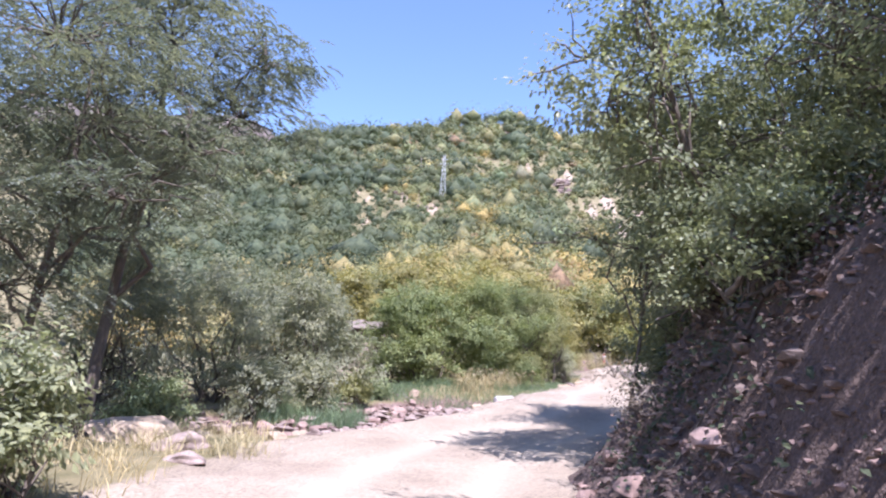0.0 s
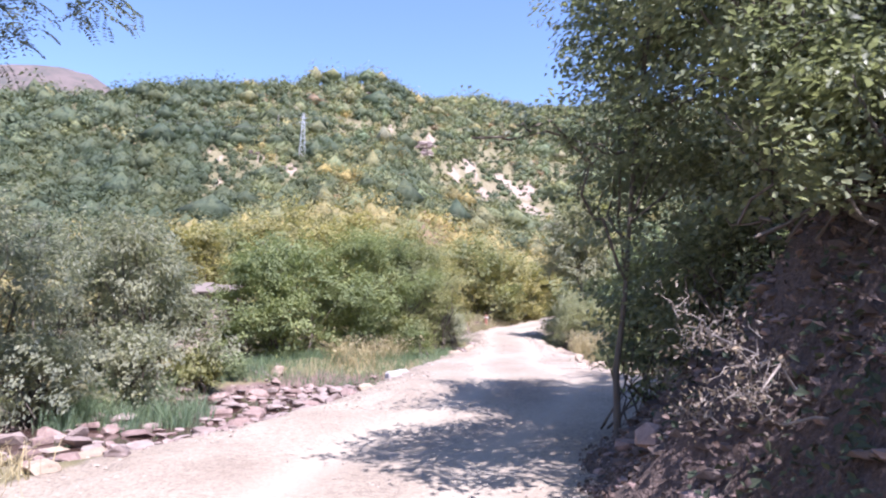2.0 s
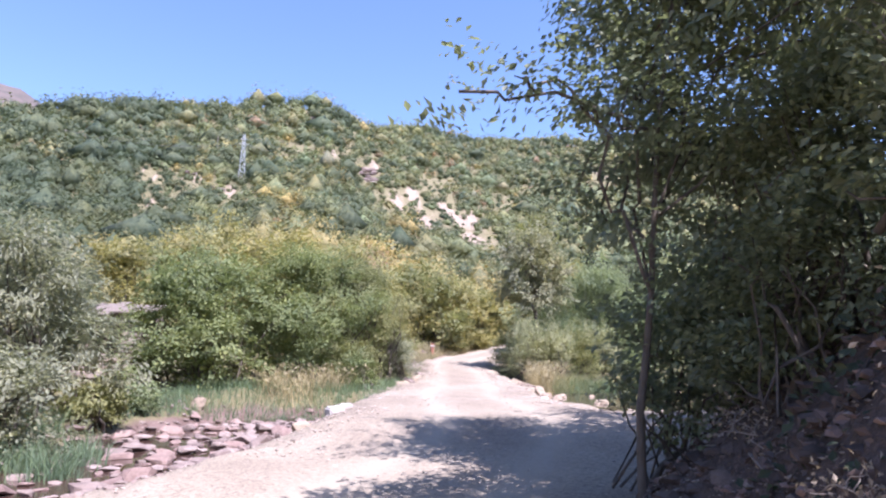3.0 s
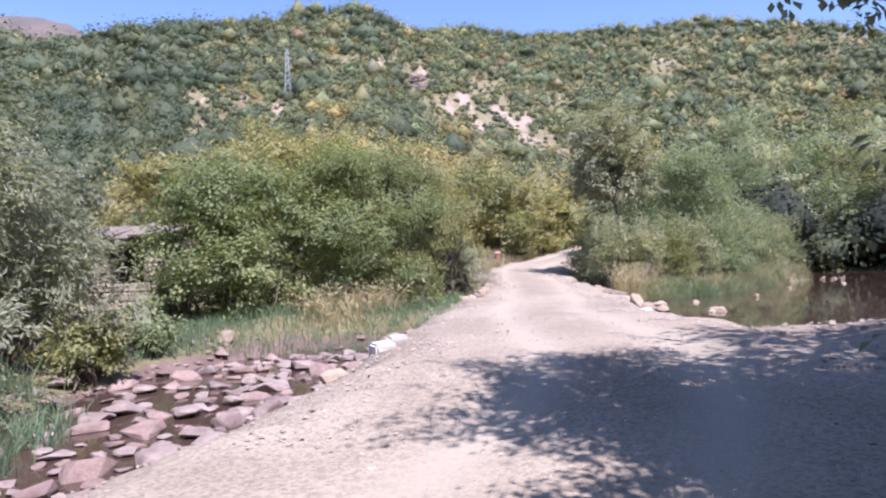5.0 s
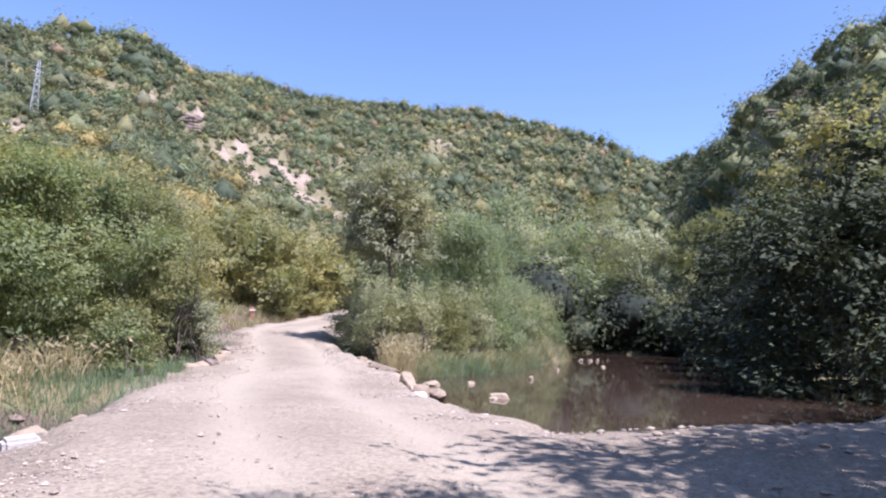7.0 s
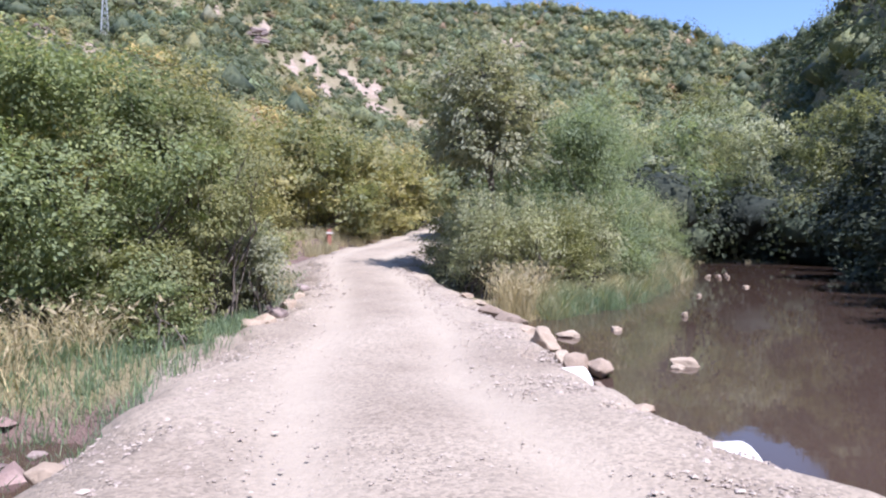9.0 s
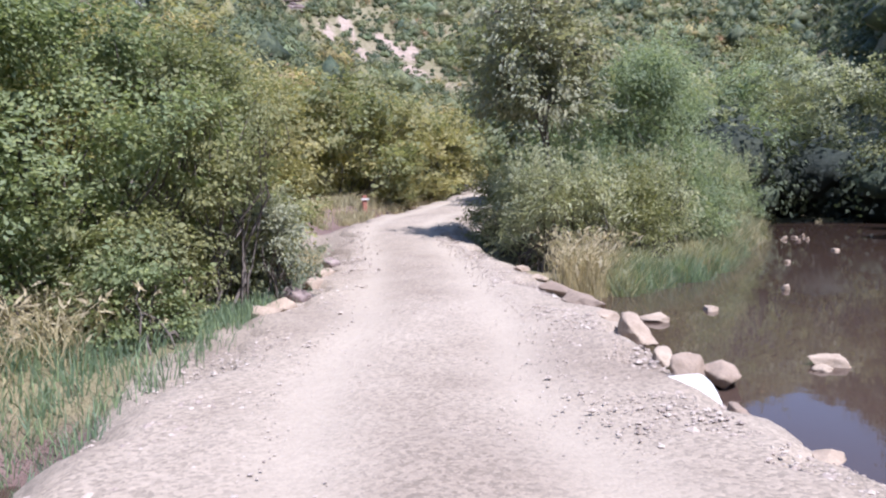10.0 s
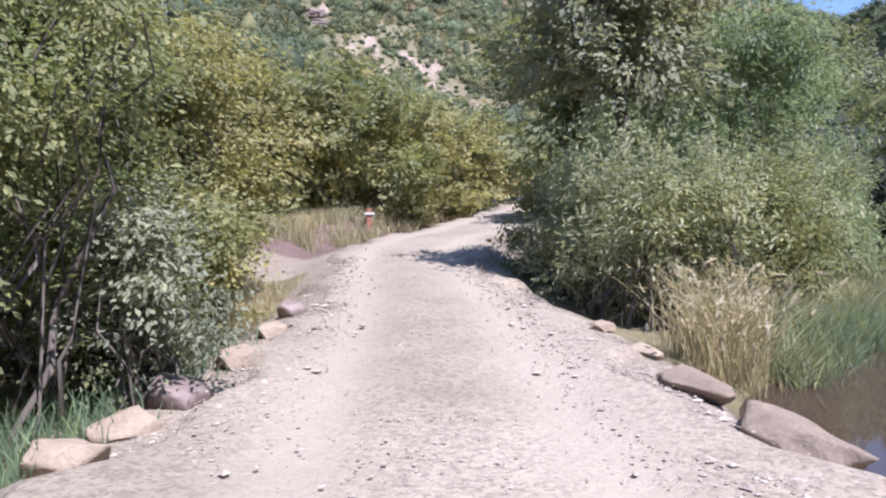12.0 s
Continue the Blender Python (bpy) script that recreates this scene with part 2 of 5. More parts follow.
def spline(points, step):
    """Catmull-Rom through the rows of points, about every step metres."""
    p = np.vstack([2 * points[0] - points[1], points, 2 * points[-1] - points[-2]])
    rows = []
    for i in range(1, len(p) - 2):
        n = max(2, int(np.linalg.norm(p[i + 1][:2] - p[i][:2]) / step))
        for u in np.arange(n) / n:
            rows.append(0.5 * (2 * p[i] + (p[i + 1] - p[i - 1]) * u + (2 * p[i - 1] - 5 * p[i] + 4 * p[i + 1] - p[i + 2]) * u * u
                               + (3 * p[i] - p[i - 1] - 3 * p[i + 1] + p[i + 2]) * u ** 3))
    return np.array(rows + [points[-1]])


ROAD_LINE = spline(ROAD, 0.25)
STREAM = spline(np.array([(1.7, 21.0), (0.8, 20.3), (-0.2, 18.7), (-0.6, 16.8), (-1.6, 15.0), (-3.4, 13.5), (-6, 12.2), (-10, 11), (-22, 8.0), (-60, 2)], float), 0.4)
POOL = np.array([(5.3, 17.2), (5.2, 21), (6.5, 24), (8.2, 24.4), (9.2, 24.8), (10.4, 25.4), (12.2, 26.0), (15, 28.3), (18.4, 31.1), (21.4, 33.5), (22.3, 36.5), (24.5, 41), (28, 43.6), (32, 42.5), (35.5, 38.5),
                 (34.5, 33.5), (22, 24), (15.5, 18.3), (11, 16.5), (8, 16.9)])
WATER_R, WATER_L = 0.22, -0.24


def to_line(x, y, line):
    """Distance to a polyline, and the index of its nearest point."""
    d = np.full(x.shape, 1e9)
    k = np.zeros(x.shape, int)
    for i, q in enumerate(line):
        e = (x - q[0]) ** 2 + (y - q[1]) ** 2
        nearer = e < d
        d = np.where(nearer, e, d)
        k = np.where(nearer, i, k)
    return np.sqrt(d), k


def in_polygon(x, y, poly):
    """Signed distance to the polygon's outline, positive inside."""
    inside = np.zeros(x.shape, bool)
    d = np.full(x.shape, 1e9)
    for (ax, ay), (bx, by) in zip(poly, np.roll(poly, -1, 0)):
        cross = ((ay > y) != (by > y)) & (x < (bx - ax) * (y - ay) / (by - ay + 1e-12) + ax)
        inside ^= cross
        u = np.clip(((x - ax) * (bx - ax) + (y - ay) * (by - ay)) / ((bx - ax) ** 2 + (by - ay) ** 2), 0, 1)
        d = np.minimum(d, np.hypot(x - ax - u * (bx - ax), y - ay - u * (by - ay)))
    return np.where(inside, d, -d)


# hills round the valley: azimuth, angle of the ridge, its distance, where the slope begins
HILLS = np.array([(-180, 11, 200, 45), (-75, 13.2, 185, 45), (-27, 14.3, 230, 50), (-17, 16.25, 240, 45), (-9.7, 17.5, 250, 42), 
                  (0.8, 18.8, 260, 42), (6.8, 19.3, 260, 42), (9, 18.3, 265, 42), (10.5, 17.8, 300, 42), (15, 17.7, 380, 45), (20, 16.7, 400, 48), (27, 16.6, 400, 60),
                  (34, 16.4, 380, 75), (40, 15.6, 360, 95), (46, 14.0, 330, 110), (49, 12.9, 320, 120), (52, 13.4, 250, 95), (55.5, 16.2, 170, 50), (58.3, 18.6, 150, 36),
                  (61.4, 20.8, 140, 28), (64.3, 22.2, 130, 22), (80, 24, 110, 17), (130, 14, 120, 22), (180, 11, 200, 45)])
HILLS[:, 1] += 1.05 * np.exp(-((HILLS[:, 0] - 8) / 45) ** 4) + 0.4 * smooth((HILLS[:, 0] - 9) / 3) * smooth((50 - HILLS[:, 0]) / 6)
HUB = (3.0, 14.0)


def hill(x, y):
    dx, dy = x - HUB[0], y - HUB[1]
    r, az = np.hypot(dx, dy), np.degrees(np.arctan2(dx, dy))
    el, far, start = (np.interp(az, HILLS[:, 0], HILLS[:, i]) for i in (1, 2, 3))
    top = far * np.tan(np.radians(el)) + 0.8
    u = np.clip((r - start) / (far - start), 0, 1)
    h = top * u ** 1.3
    h = np.where(r > far, top * (1 - 0.35 * smooth((r - far) / 500)), h)
    return h + u * (2.2 * lumps(x, y, 0.035) + 1.0 * lumps(x, y, 0.11, 3))


def ground(x, y, detail=True):
    """Height of the ground, and the maps of its cover."""
    x, y = np.asarray(x, float), np.asarray(y, float)
    z = 0.38 + hill(x, y) + 0.05 * lumps(x, y, 0.9)
    # riverside left of the road and the meadow behind the stream
    left = smooth((0.5 - x) / 3.0) * smooth((26 - y) / 5.0)
    z = z - 0.42 * left
    # rise beyond the crossing
    z = z + smooth((y - 27) / 14) * 0.9 * smooth((24 - np.abs(x - 9)) / 8)
    ds, _ = to_line(x, y, STREAM)
    bed = smooth((2.5 - ds) / 1.3)
    z = z + (-0.36 - z) * bed
    dp = in_polygon(x, y, POOL)
    pool = smooth((dp + 0.7) / 1.4)
    z = z + (-0.35 - z) * pool
    # stony terrace in front of the pool
    terrace = smooth((x - 2.0) / 2.0) * smooth((y - 10.5) / 2.5) * smooth((17.9 - y) / 1.2) * smooth((22 - x) / 5)
    z = z + (0.42 - z) * terrace * (1 - 0.85 * pool)
    dr, k = to_line(x, y, ROAD_LINE)
    off = dr - ROAD_LINE[k, 3]
    w = smooth(1 - (off + 0.1) / 1.0)
    z = z + (ROAD_LINE[k, 2] - 0.09 - z) * w
    # cut bank on the right of the way in
    foot = np.interp(y, [-20, 0, 5, 7, 8, 9, 10.5, 12, 14], [1.9, 1.7, 1.4, 1.2, 1.25, 1.65, 2.25, 4.4, 9.0])
    tall = np.interp(y, [-20, 3, 5, 7, 9, 11, 13, 15], [2.6, 2.5, 2.2, 1.75, 1.2, 0.8, 0.4, 0.0])
    bank = tall * smooth((x - foot) / 1.9) + 0.25 * np.clip(x - foot - 2.4, 0, 12) * smooth((13 - y) / 4)
    z = z + bank * (1 + 0.16 * lumps(x, y, 1.3) + 0.07 * lumps(x, y, 3.1, 2))
    # low cutting on the inside of the far bend
    beside = smooth((y - 32) / 2) * smooth((48 - y) / 6) * (x - ROAD_LINE[k, 0] - 0.8 * (y - ROAD_LINE[k, 1]) < 0)
    z = z + 0.4 * beside * smooth((off - 0.3) / 1.4) * smooth((14 - off) / 8)
    if not detail:
        return z
    cut = beside * smooth((off + 0.1) / 0.4) * smooth((2.4 - off) / 1.0)
    gravel = np.maximum(smooth((0.75 - off) / 0.7), 0.95 * terrace * smooth((14 - x) / 4))
    # worn turning place on the outside of the far bend
    gravel = np.maximum(gravel, smooth(1.5 - np.hypot((x - 6.9) / 1.3, (y - 32.7) / 0.8)))
    litter = smooth((x - foot + 0.2) / 0.6) * smooth((13.5 - y) / 2)
    scree, _ = bare(x, y, z)
    scree = scree * (np.hypot(x - HUB[0], y - HUB[1]) > 50)
    return z, gravel * (1 - litter), np.maximum(np.maximum(bed, pool * smooth((0.7 - z) / 0.4)), 0.8 * cut), litter, scree


# bare patches on the slope: azimuth, angle, half width and half height in degrees
PATCHES = np.array([(-1.2, 13.2, 0.9, 0.5), (-4.3, 13.6, 1.0, 0.45), (-7.4, 13.8, 0.9, 0.6), (10.4, 15.6, 1.0, 0.9), (12.9, 13.3, 1.1, 0.9), (14.3, 13.8, 0.9, 0.6), (16.2, 14.7, 1.4, 0.35),
                    (18.8, 11.8, 1.2, 0.5), (20.4, 10.3, 1.5, 0.55), (23.2, 8.9, 1.8, 0.45), (15.8, 11.6, 0.8, 0.5), (17.4, 13.0, 0.8, 0.4), (22.6, 13.3, 1.0, 0.3), (7.6, 16.7, 0.6, 0.4), (4.2, 16.9, 0.5, 0.3), (30.6, 15.2, 1.2, 0.35), (-7.2, 11.4, 0.8, 0.4)])


def bare(x, y, z):
    """How bare the slope is, and how thin its scrub."""
    dx, dy = x - 1.8, y - 11.5
    r = np.hypot(dx, dy)
    az, el = np.degrees(np.arctan2(dx, dy)), np.degrees(np.arctan2(z - 1.3, r))
    az, el = az + 0.5 * lumps(az, el, 2.2, 1.0), el + 0.3 * lumps(az, el, 2.6, 5.0)
    patch, thin = np.zeros(x.shape), np.zeros(x.shape)
    for a, e, w, h in PATCHES:
        patch = np.maximum(patch, np.exp(-((az - a) / w) ** 2 - ((el - e) / h) ** 2))
        thin = np.maximum(thin, np.exp(-((az - a) / (w + 0.7)) ** 2 - ((el - e + 0.45) / (h + 0.5)) ** 2))
    patch = patch * np.clip(0.7 + 1.1 * lumps(az, el, 5.5, 3.0), 0, 1.2)
    spur = np.exp(-((az - (13 + (13.5 - el) * 2.1)) / 3.0) ** 2) * smooth((el - 7) / 2) * smooth((15.5 - el) / 2)
    return np.clip(np.maximum(1.25 * patch, 0.42 * spur), 0, 1), np.clip(np.maximum(thin, 0.6 * spur), 0, 1)


def height(x, y):
    return float(ground(np.array([x]), np.array([y]), False)[0])


# ---- building blocks ----
def raw_mesh(name, verts, faces, mats, index=None, flat=True, tone=None):
    """A mesh out of arrays: verts (n, 3), faces (m, 3 or 4)."""
    verts, faces = np.asarray(verts, np.float32), np.asarray(faces, np.int32)
    me = bpy.data.meshes.new(name)
    n, k = faces.shape
    me.vertices.add(len(verts))
    me.vertices.foreach_set("co", verts.ravel())
    me.loops.add(n * k)
    me.loops.foreach_set("vertex_index", faces.ravel())
    me.polygons.add(n)
    me.polygons.foreach_set("loop_start", np.arange(0, n * k, k, dtype=np.int32))
    me.polygons.foreach_set("loop_total", np.full(n, k, np.int32))
    for m in mats:
        me.materials.append(m)
    if index is not None:
        me.polygons.foreach_set("material_index", np.asarray(index, np.int32))
    me.polygons.foreach_set("use_smooth", np.full(n, not flat))
    me.update(calc_edges=True)
    if tone is not None:
        me.attributes.new("tone", "FLOAT", "FACE").data.foreach_set("value", np.asarray(tone, np.float32))
    me.validate()
    return me


def part(name, me, parent, label=""):
    ob = new(name, me)
    ob.parent = parent
    return tagged(ob, label)


def thing(name, x, y, z, label, category, group="", turn=0.0):
    ob = new(name)
    ob.matrix_basis = pose(x, y, z, 0, 0, turn)
    ob.empty_display_size = 0.2
    return tagged(ob, label, category, group)


def unit(v):
    return v / np.maximum(np.linalg.norm(v, axis=-1, keepdims=True), 1e-9)


def leaves(rng, at, facing, size, aspect=0.6, along=None, corners=4):
    """Pointed leaves: four corners each, slightly bent, or three for far crowns. at, facing: (n, 3); size: (n,)."""
    n = len(at)
    facing = unit(facing)
    u = rng.normal(size=(n, 3)) if along is None else along + 0.35 * rng.normal(size=(n, 3))
    u = unit(u - facing * np.sum(u * facing, 1, keepdims=True))
    v = np.cross(facing, u)
    s = size[:, None]
    sag = facing * s * 0.12
    if corners == 3:
        fan = np.stack([at - u * s * 0.5 - sag, at + v * s * aspect * 0.62 + u * s * 0.35, at - v * s * aspect * 0.62 + u * s * 0.35], 1)
        return fan.reshape(-1, 3), np.arange(3 * n).reshape(n, 3)
    quad = np.stack([at - u * s * 0.5 - sag, at + v * s * aspect * 0.5 + u * s * 0.05, at + u * s * 0.5 - sag, at - v * s * aspect * 0.5 + u * s * 0.05], 1)
    return quad.reshape(-1, 3), np.arange(4 * n).reshape(n, 4)


def tubes(paths, sides=6):
    """Tapered tubes joined into one set of arrays. Each path: rows of x, y, z, radius."""
    V, F, base = [], [], 0
    ring = np.linspace(0, 2 * np.pi, sides, endpoint=False)
    for p in paths:
        p = np.asarray(p, float)
        d = unit(np.gradient(p[:, :3], axis=0))
        ref = np.where(np.abs(d[:, 2:3]) > 0.9, np.array([[1.0, 0, 0]]), np.array([[0, 0, 1.0]]))
        a = unit(np.cross(d, ref))
        b = np.cross(d, a)
        r = p[:, 3][:, None, None]
        V.append((p[:, None, :3] + r * (np.cos(ring)[None, :, None] * a[:, None] + np.sin(ring)[None, :, None] * b[:, None])).reshape(-1, 3))
        for i in range(len(p) - 1):
            for j in range(sides):
                q = base + i * sides
                F.append((q + j, q + (j + 1) % sides, q + sides + (j + 1) % sides, q + sides + j))
        base += len(p) * sides
    return np.vstack(V), np.array(F)


def wander(rng, a, b, n, r0, r1, bend=0.12):
    """A crooked tapered way from a to b."""
    a, b = np.asarray(a, float), np.asarray(b, float)
    u = np.linspace(0, 1, n)[:, None]
    side = rng.normal(size=(n, 3)) * np.linalg.norm(b - a) * bend * np.sin(np.pi * u) * 0.6
    return np.hstack([a + (b - a) * u + side, r0 + (r1 - r0) * u])


def crown_points(rng, blobs, clusters, per, spread, hang=0.0, tiers=0.0):
    """Leaf places in sprays at the ends of twigs in and on ellipsoid blobs (x, y, z, rx, ry, rz), gathered in drooping tiers."""
    blobs = np.asarray(blobs, float)
    weight = (blobs[:, 3] * blobs[:, 4] * blobs[:, 5]) ** (2 / 3)
    pick = rng.choice(len(blobs), clusters, p=weight / weight.sum())
    d = unit(rng.normal(size=(clusters, 3)))
    phase = rng.uniform(0, 6.28, (3, len(blobs)))[:, pick]
    knob = 1 + 0.17 * np.sin(d[:, 0] * 4 + phase[0]) * np.sin(d[:, 1] * 4 + phase[1]) + 0.13 * np.sin(d[:, 2] * 6 + phase[2]) + 0.22 * (rng.random(clusters) < 0.1)
    rad = (0.5 + 0.55 * rng.random((clusters, 1)) ** 0.5) * knob[:, None]
    tip = blobs[pick, :3] + d * blobs[pick, 3:] * rad
    out = unit(d / blobs[pick, 3:])
    if tiers:
        around = np.arctan2(tip[:, 1], tip[:, 0])
        lean = 0.28 * np.hypot(tip[:, 0], tip[:, 1]) + 0.45 * tiers * np.sin(3 * around + 1.3) * np.sin(7 * around)
        level = (np.round((tip[:, 2] + lean) / tiers) * tiers) - lean
        tip[:, 2] += 0.72 * (level - tip[:, 2])
    shoot = unit(out + 0.45 * rng.normal(size=out.shape) + np.array([0, 0, 0.45])) * spread * rng.uniform(1.4, 3.2, (clusters, 1))
    at = np.repeat(tip, per, 0) + np.repeat(shoot, per, 0) * rng.uniform(-0.5, 0.8, (clusters * per, 1)) + rng.normal(size=(clusters * per, 3)) * spread * np.array([0.6, 0.6, 0.26])
    at[:, 2] -= hang * rng.random(len(at))
    spray = out * 0.5 + rng.normal(size=out.shape) * 0.3 + np.array([0, 0, 0.75])
    facing = np.repeat(unit(spray), per, 0) + rng.normal(size=(len(at), 3)) * 0.3
    return at, facing, tip, out


def shrub(name, seed, x, y, blobs, mat, label, category="shrub", clusters=700, per=12, size=0.09, spread=0.13, aspect=0.65, stems=9, bark=BARK, base=None, group="", droop=0.0, low=0.03, tiers=0.0):
    """Many-stemmed bush: stems from the root, leafy sprays on its blobs. Blobs lie relative to its foot."""
    rng = np.random.default_rng(seed)
    z = height(x, y) if base is None else base
    ob = thing(name, x, y, z, label, category, group)
    clusters, per = int(clusters * 0.45), int(per * 2.3)
    at, facing, tip, out = crown_points(rng, blobs, clusters, per, spread, droop, tiers)
    keep = at[:, 2] > low
    at, facing = at[keep], facing[keep]
    V, F = leaves(rng, at, facing, size * rng.uniform(0.65, 1.35, len(at)), aspect, np.repeat(out, per, 0)[keep] - np.array([0, 0, 0.3]), 3 if size > 0.13 else 4)
    part("foliage", raw_mesh("foliage", V, F, [mat]), ob)
    pick = rng.choice(len(tip), min(stems * 4, len(tip)), replace=False)
    ways = []
    for i, j in enumerate(pick):
        root = np.array([rng.normal() * 0.25, rng.normal() * 0.25, -0.08])
        thick = 0.035 if i < stems else 0.014
        ways.append(wander(rng, root, tip[j], 6, thick, 0.005))
    V, F = tubes(ways, 4)
    tagged(part("branchwork", raw_mesh("branchwork", V, F, [bark], flat=False), ob), kind="stuff")
    return ob


def tree(name, seed, x, y, trunk, blobs, mat, label, clusters=900, per=14, size=0.1, spread=0.18, aspect=0.6, bark=BARK, thick=0.14, limbs=9, base=None, group="", droop=0.0, twigs=50, feathery=0):
    """Trunk along the given points, limbs to the blobs of the crown, leafy sprays. All relative to the foot."""
    rng = np.random.default_rng(seed)
    z = (height(x, y) if base is None else base) - 0.06
    ob = thing(name, x, y, z, label, "tree", group)
    t = np.asarray(trunk, float)
    fine = spline(np.hstack([t, np.linspace(thick, thick * 0.3, len(t))[:, None]]), 0.3)
    fine[:, :2] += rng.normal(size=(len(fine), 2)) * 0.012
    V, F = tubes([fine], 9)
    part("trunk", raw_mesh("trunk", V, F, [bark], flat=False), ob)
    for i in range(limbs):
        b = blobs[i % len(blobs)]
        k = int(len(fine) * rng.uniform(0.35, 0.95))
        end = np.array(b[:3]) + rng.normal(size=3) * np.array(b[3:]) * 0.35
        V, F = tubes([wander(rng, fine[k, :3], end, 7, fine[k, 3] * 0.62, 0.012)], 6)
        part("limb", raw_mesh("limb", V, F, [bark], flat=False), ob)
    clusters, per = int(clusters * 0.45), int(per * 2.3)
    at, facing, tip, out = crown_points(rng, blobs, clusters, per, spread, droop)
    if feathery:
        V, F = fronds(rng, tip, out, feathery, 0.3, size, spread)
    else:
        V, F = leaves(rng, at, facing, size * rng.uniform(0.65, 1.35, len(at)), aspect, np.repeat(out, per, 0) - np.array([0, 0, 0.4]))
    crown = part("crown", raw_mesh("crown", V, F, [mat]), ob)
    ways = []
    for j in rng.choice(len(tip), min(twigs, len(tip)), replace=False):
        b = np.array(min(blobs, key=lambda q: np.linalg.norm(np.array(q[:3]) - tip[j]))[:3])
        ways.append(wander(rng, b, tip[j] + out[j] * 0.1, 5, 0.02, 0.004))
    V, F = tubes(ways, 4)
    tagged(part("branchwork", raw_mesh("branchwork", V, F, [bark], flat=False), crown), kind="stuff")
    return ob


def fronds(rng, tip, out, count, length, leaflet, spread):
    """Feathery compound leaves round the twig ends: a drooping rib each with two rows of leaflets."""
    n = len(tip) * count
    foot = np.repeat(tip, count, 0) + rng.normal(size=(n, 3)) * spread * np.array([1, 1, 0.3])
    way = unit(np.repeat(out, count, 0) * np.array([1, 1, 0.25]) + rng.normal(size=(n, 3)) * np.array([0.7, 0.7, 0.15]) + np.array([0, 0, -0.12]))
    side = unit(np.cross(way, np.array([0, 0, 1.0])))
    reach = length * rng.uniform(0.6, 1.25, n)
    at, face, along = [], [], []
    for u in np.linspace(0.15, 1, 7):
        mid = foot + way * (reach * u)[:, None] - np.array([0, 0, 1.0]) * (reach * 0.45 * u * u)[:, None]
        for s in (-1, 1):
            at.append(mid + side * s * leaflet * 0.55)
            face.append(np.array([0, 0, 1.0]) + side * s * 0.35 + rng.normal(size=(n, 3)) * 0.22)
            along.append(side * s + way * 0.45)
    at, face, along = np.vstack(at), np.vstack(face), np.vstack(along)
    return leaves(rng, at, face, leaflet * rng.uniform(0.75, 1.2, len(at)), 0.45, along)


def rock_mesh(name, seed, mat, flatness=0.6, corners=16):
    """A broken stone: the hull of a few corners of a blocky lump, its edges worn."""
    rng = np.random.default_rng(seed)
    bm = bmesh.new()
    for p in rng.uniform(-1, 1, (corners, 3)):
        p = p / max(np.linalg.norm(p), 0.2) * 0.4 + np.sign(p) * np.abs(p) * 0.14
        bm.verts.new((p[0], p[1] * 0.82, p[2] * flatness))
    bmesh.ops.convex_hull(bm, input=bm.verts)
    bmesh.ops.delete(bm, geom=[v for v in bm.verts if not v.link_faces], context="VERTS")
    bmesh.ops.bevel(bm, geom=bm.edges[:], offset=0.035, segments=1, affect="EDGES", clamp_overlap=True)
    bmesh.ops.triangulate(bm, faces=bm.faces[:])
    bmesh.ops.recalc_face_normals(bm, faces=bm.faces)
    me = bpy.data.meshes.new(name)
    bm.to_mesh(me)
    bm.free()
    me.materials.append(mat)
    return me


def blades(rng, x, y, z, tall, width, lean=0.35):
    """Grass blades: two bent segments each."""
    n = len(x)
    root = np.stack([x, y, z - 0.03], 1)
    a = rng.uniform(0, 2 * np.pi, n)
    side = np.stack([np.cos(a), np.sin(a), np.zeros(n)], 1) * (width / 2)[:, None]
    b = rng.uniform(0, 2 * np.pi, n)
    out = np.stack([np.cos(b), np.sin(b), np.zeros(n)], 1) * (tall * lean * rng.uniform(0.2, 1.4, n))[:, None]
    up = np.stack([np.zeros(n), np.zeros(n), tall], 1)
    mid, top = root + up * 0.55 + out * 0.3, root + up * 0.95 + out
    V = np.stack([root - side, root + side, mid + side * 0.8, mid - side * 0.8, top + side * 0.12, top - side * 0.12], 1).reshape(-1, 3)
    q = np.arange(n)[:, None] * 6
    F = np.vstack([q + np.array([[0, 1, 2, 3]]), q + np.array([[3, 2, 4, 5]])])
    return V, F


def grass(name, seed, count, where, tall, width, mat, label, lean=0.35, tufts=0, plumes=False):
    """Grass on the ground; where(rng, n) gives x and y."""
    rng = np.random.default_rng(seed)
    if tufts:
        cx, cy = where(rng, tufts)
        k = rng.integers(0, len(cx), count)
        x, y = cx[k] + rng.normal(size=count) * 0.11, cy[k] + rng.normal(size=count) * 0.11
    else:
        x, y = where(rng, count)
    z = ground(x, y, False)
    V, F = blades(rng, x, y, z, tall * rng.uniform(0.5, 1.3, len(x)), width * rng.uniform(0.7, 1.3, len(x)), lean)
    if plumes:
        ends = V.reshape(-1, 6, 3)[::3]
        along = unit(ends[:, 4] - ends[:, 3])
        P, Q = leaves(rng, np.repeat(ends[:, 4] - along * 0.05, 2, 0), rng.normal(size=(2 * len(along), 3)), rng.uniform(0.08, 0.16, 2 * len(along)), 0.2, np.repeat(along, 2, 0))
        index = np.repeat([0, 1], [len(F), len(Q)])
        V, F = np.vstack([V, P]), np.vstack([F, Q + len(V)])
        return tagged(new(name, raw_mesh(name, V, F, [mat, PLUME], index)), label, "grass", kind="stuff")
    return tagged(new(name, raw_mesh(name, V, F, [mat])), label, "grass", kind="stuff")


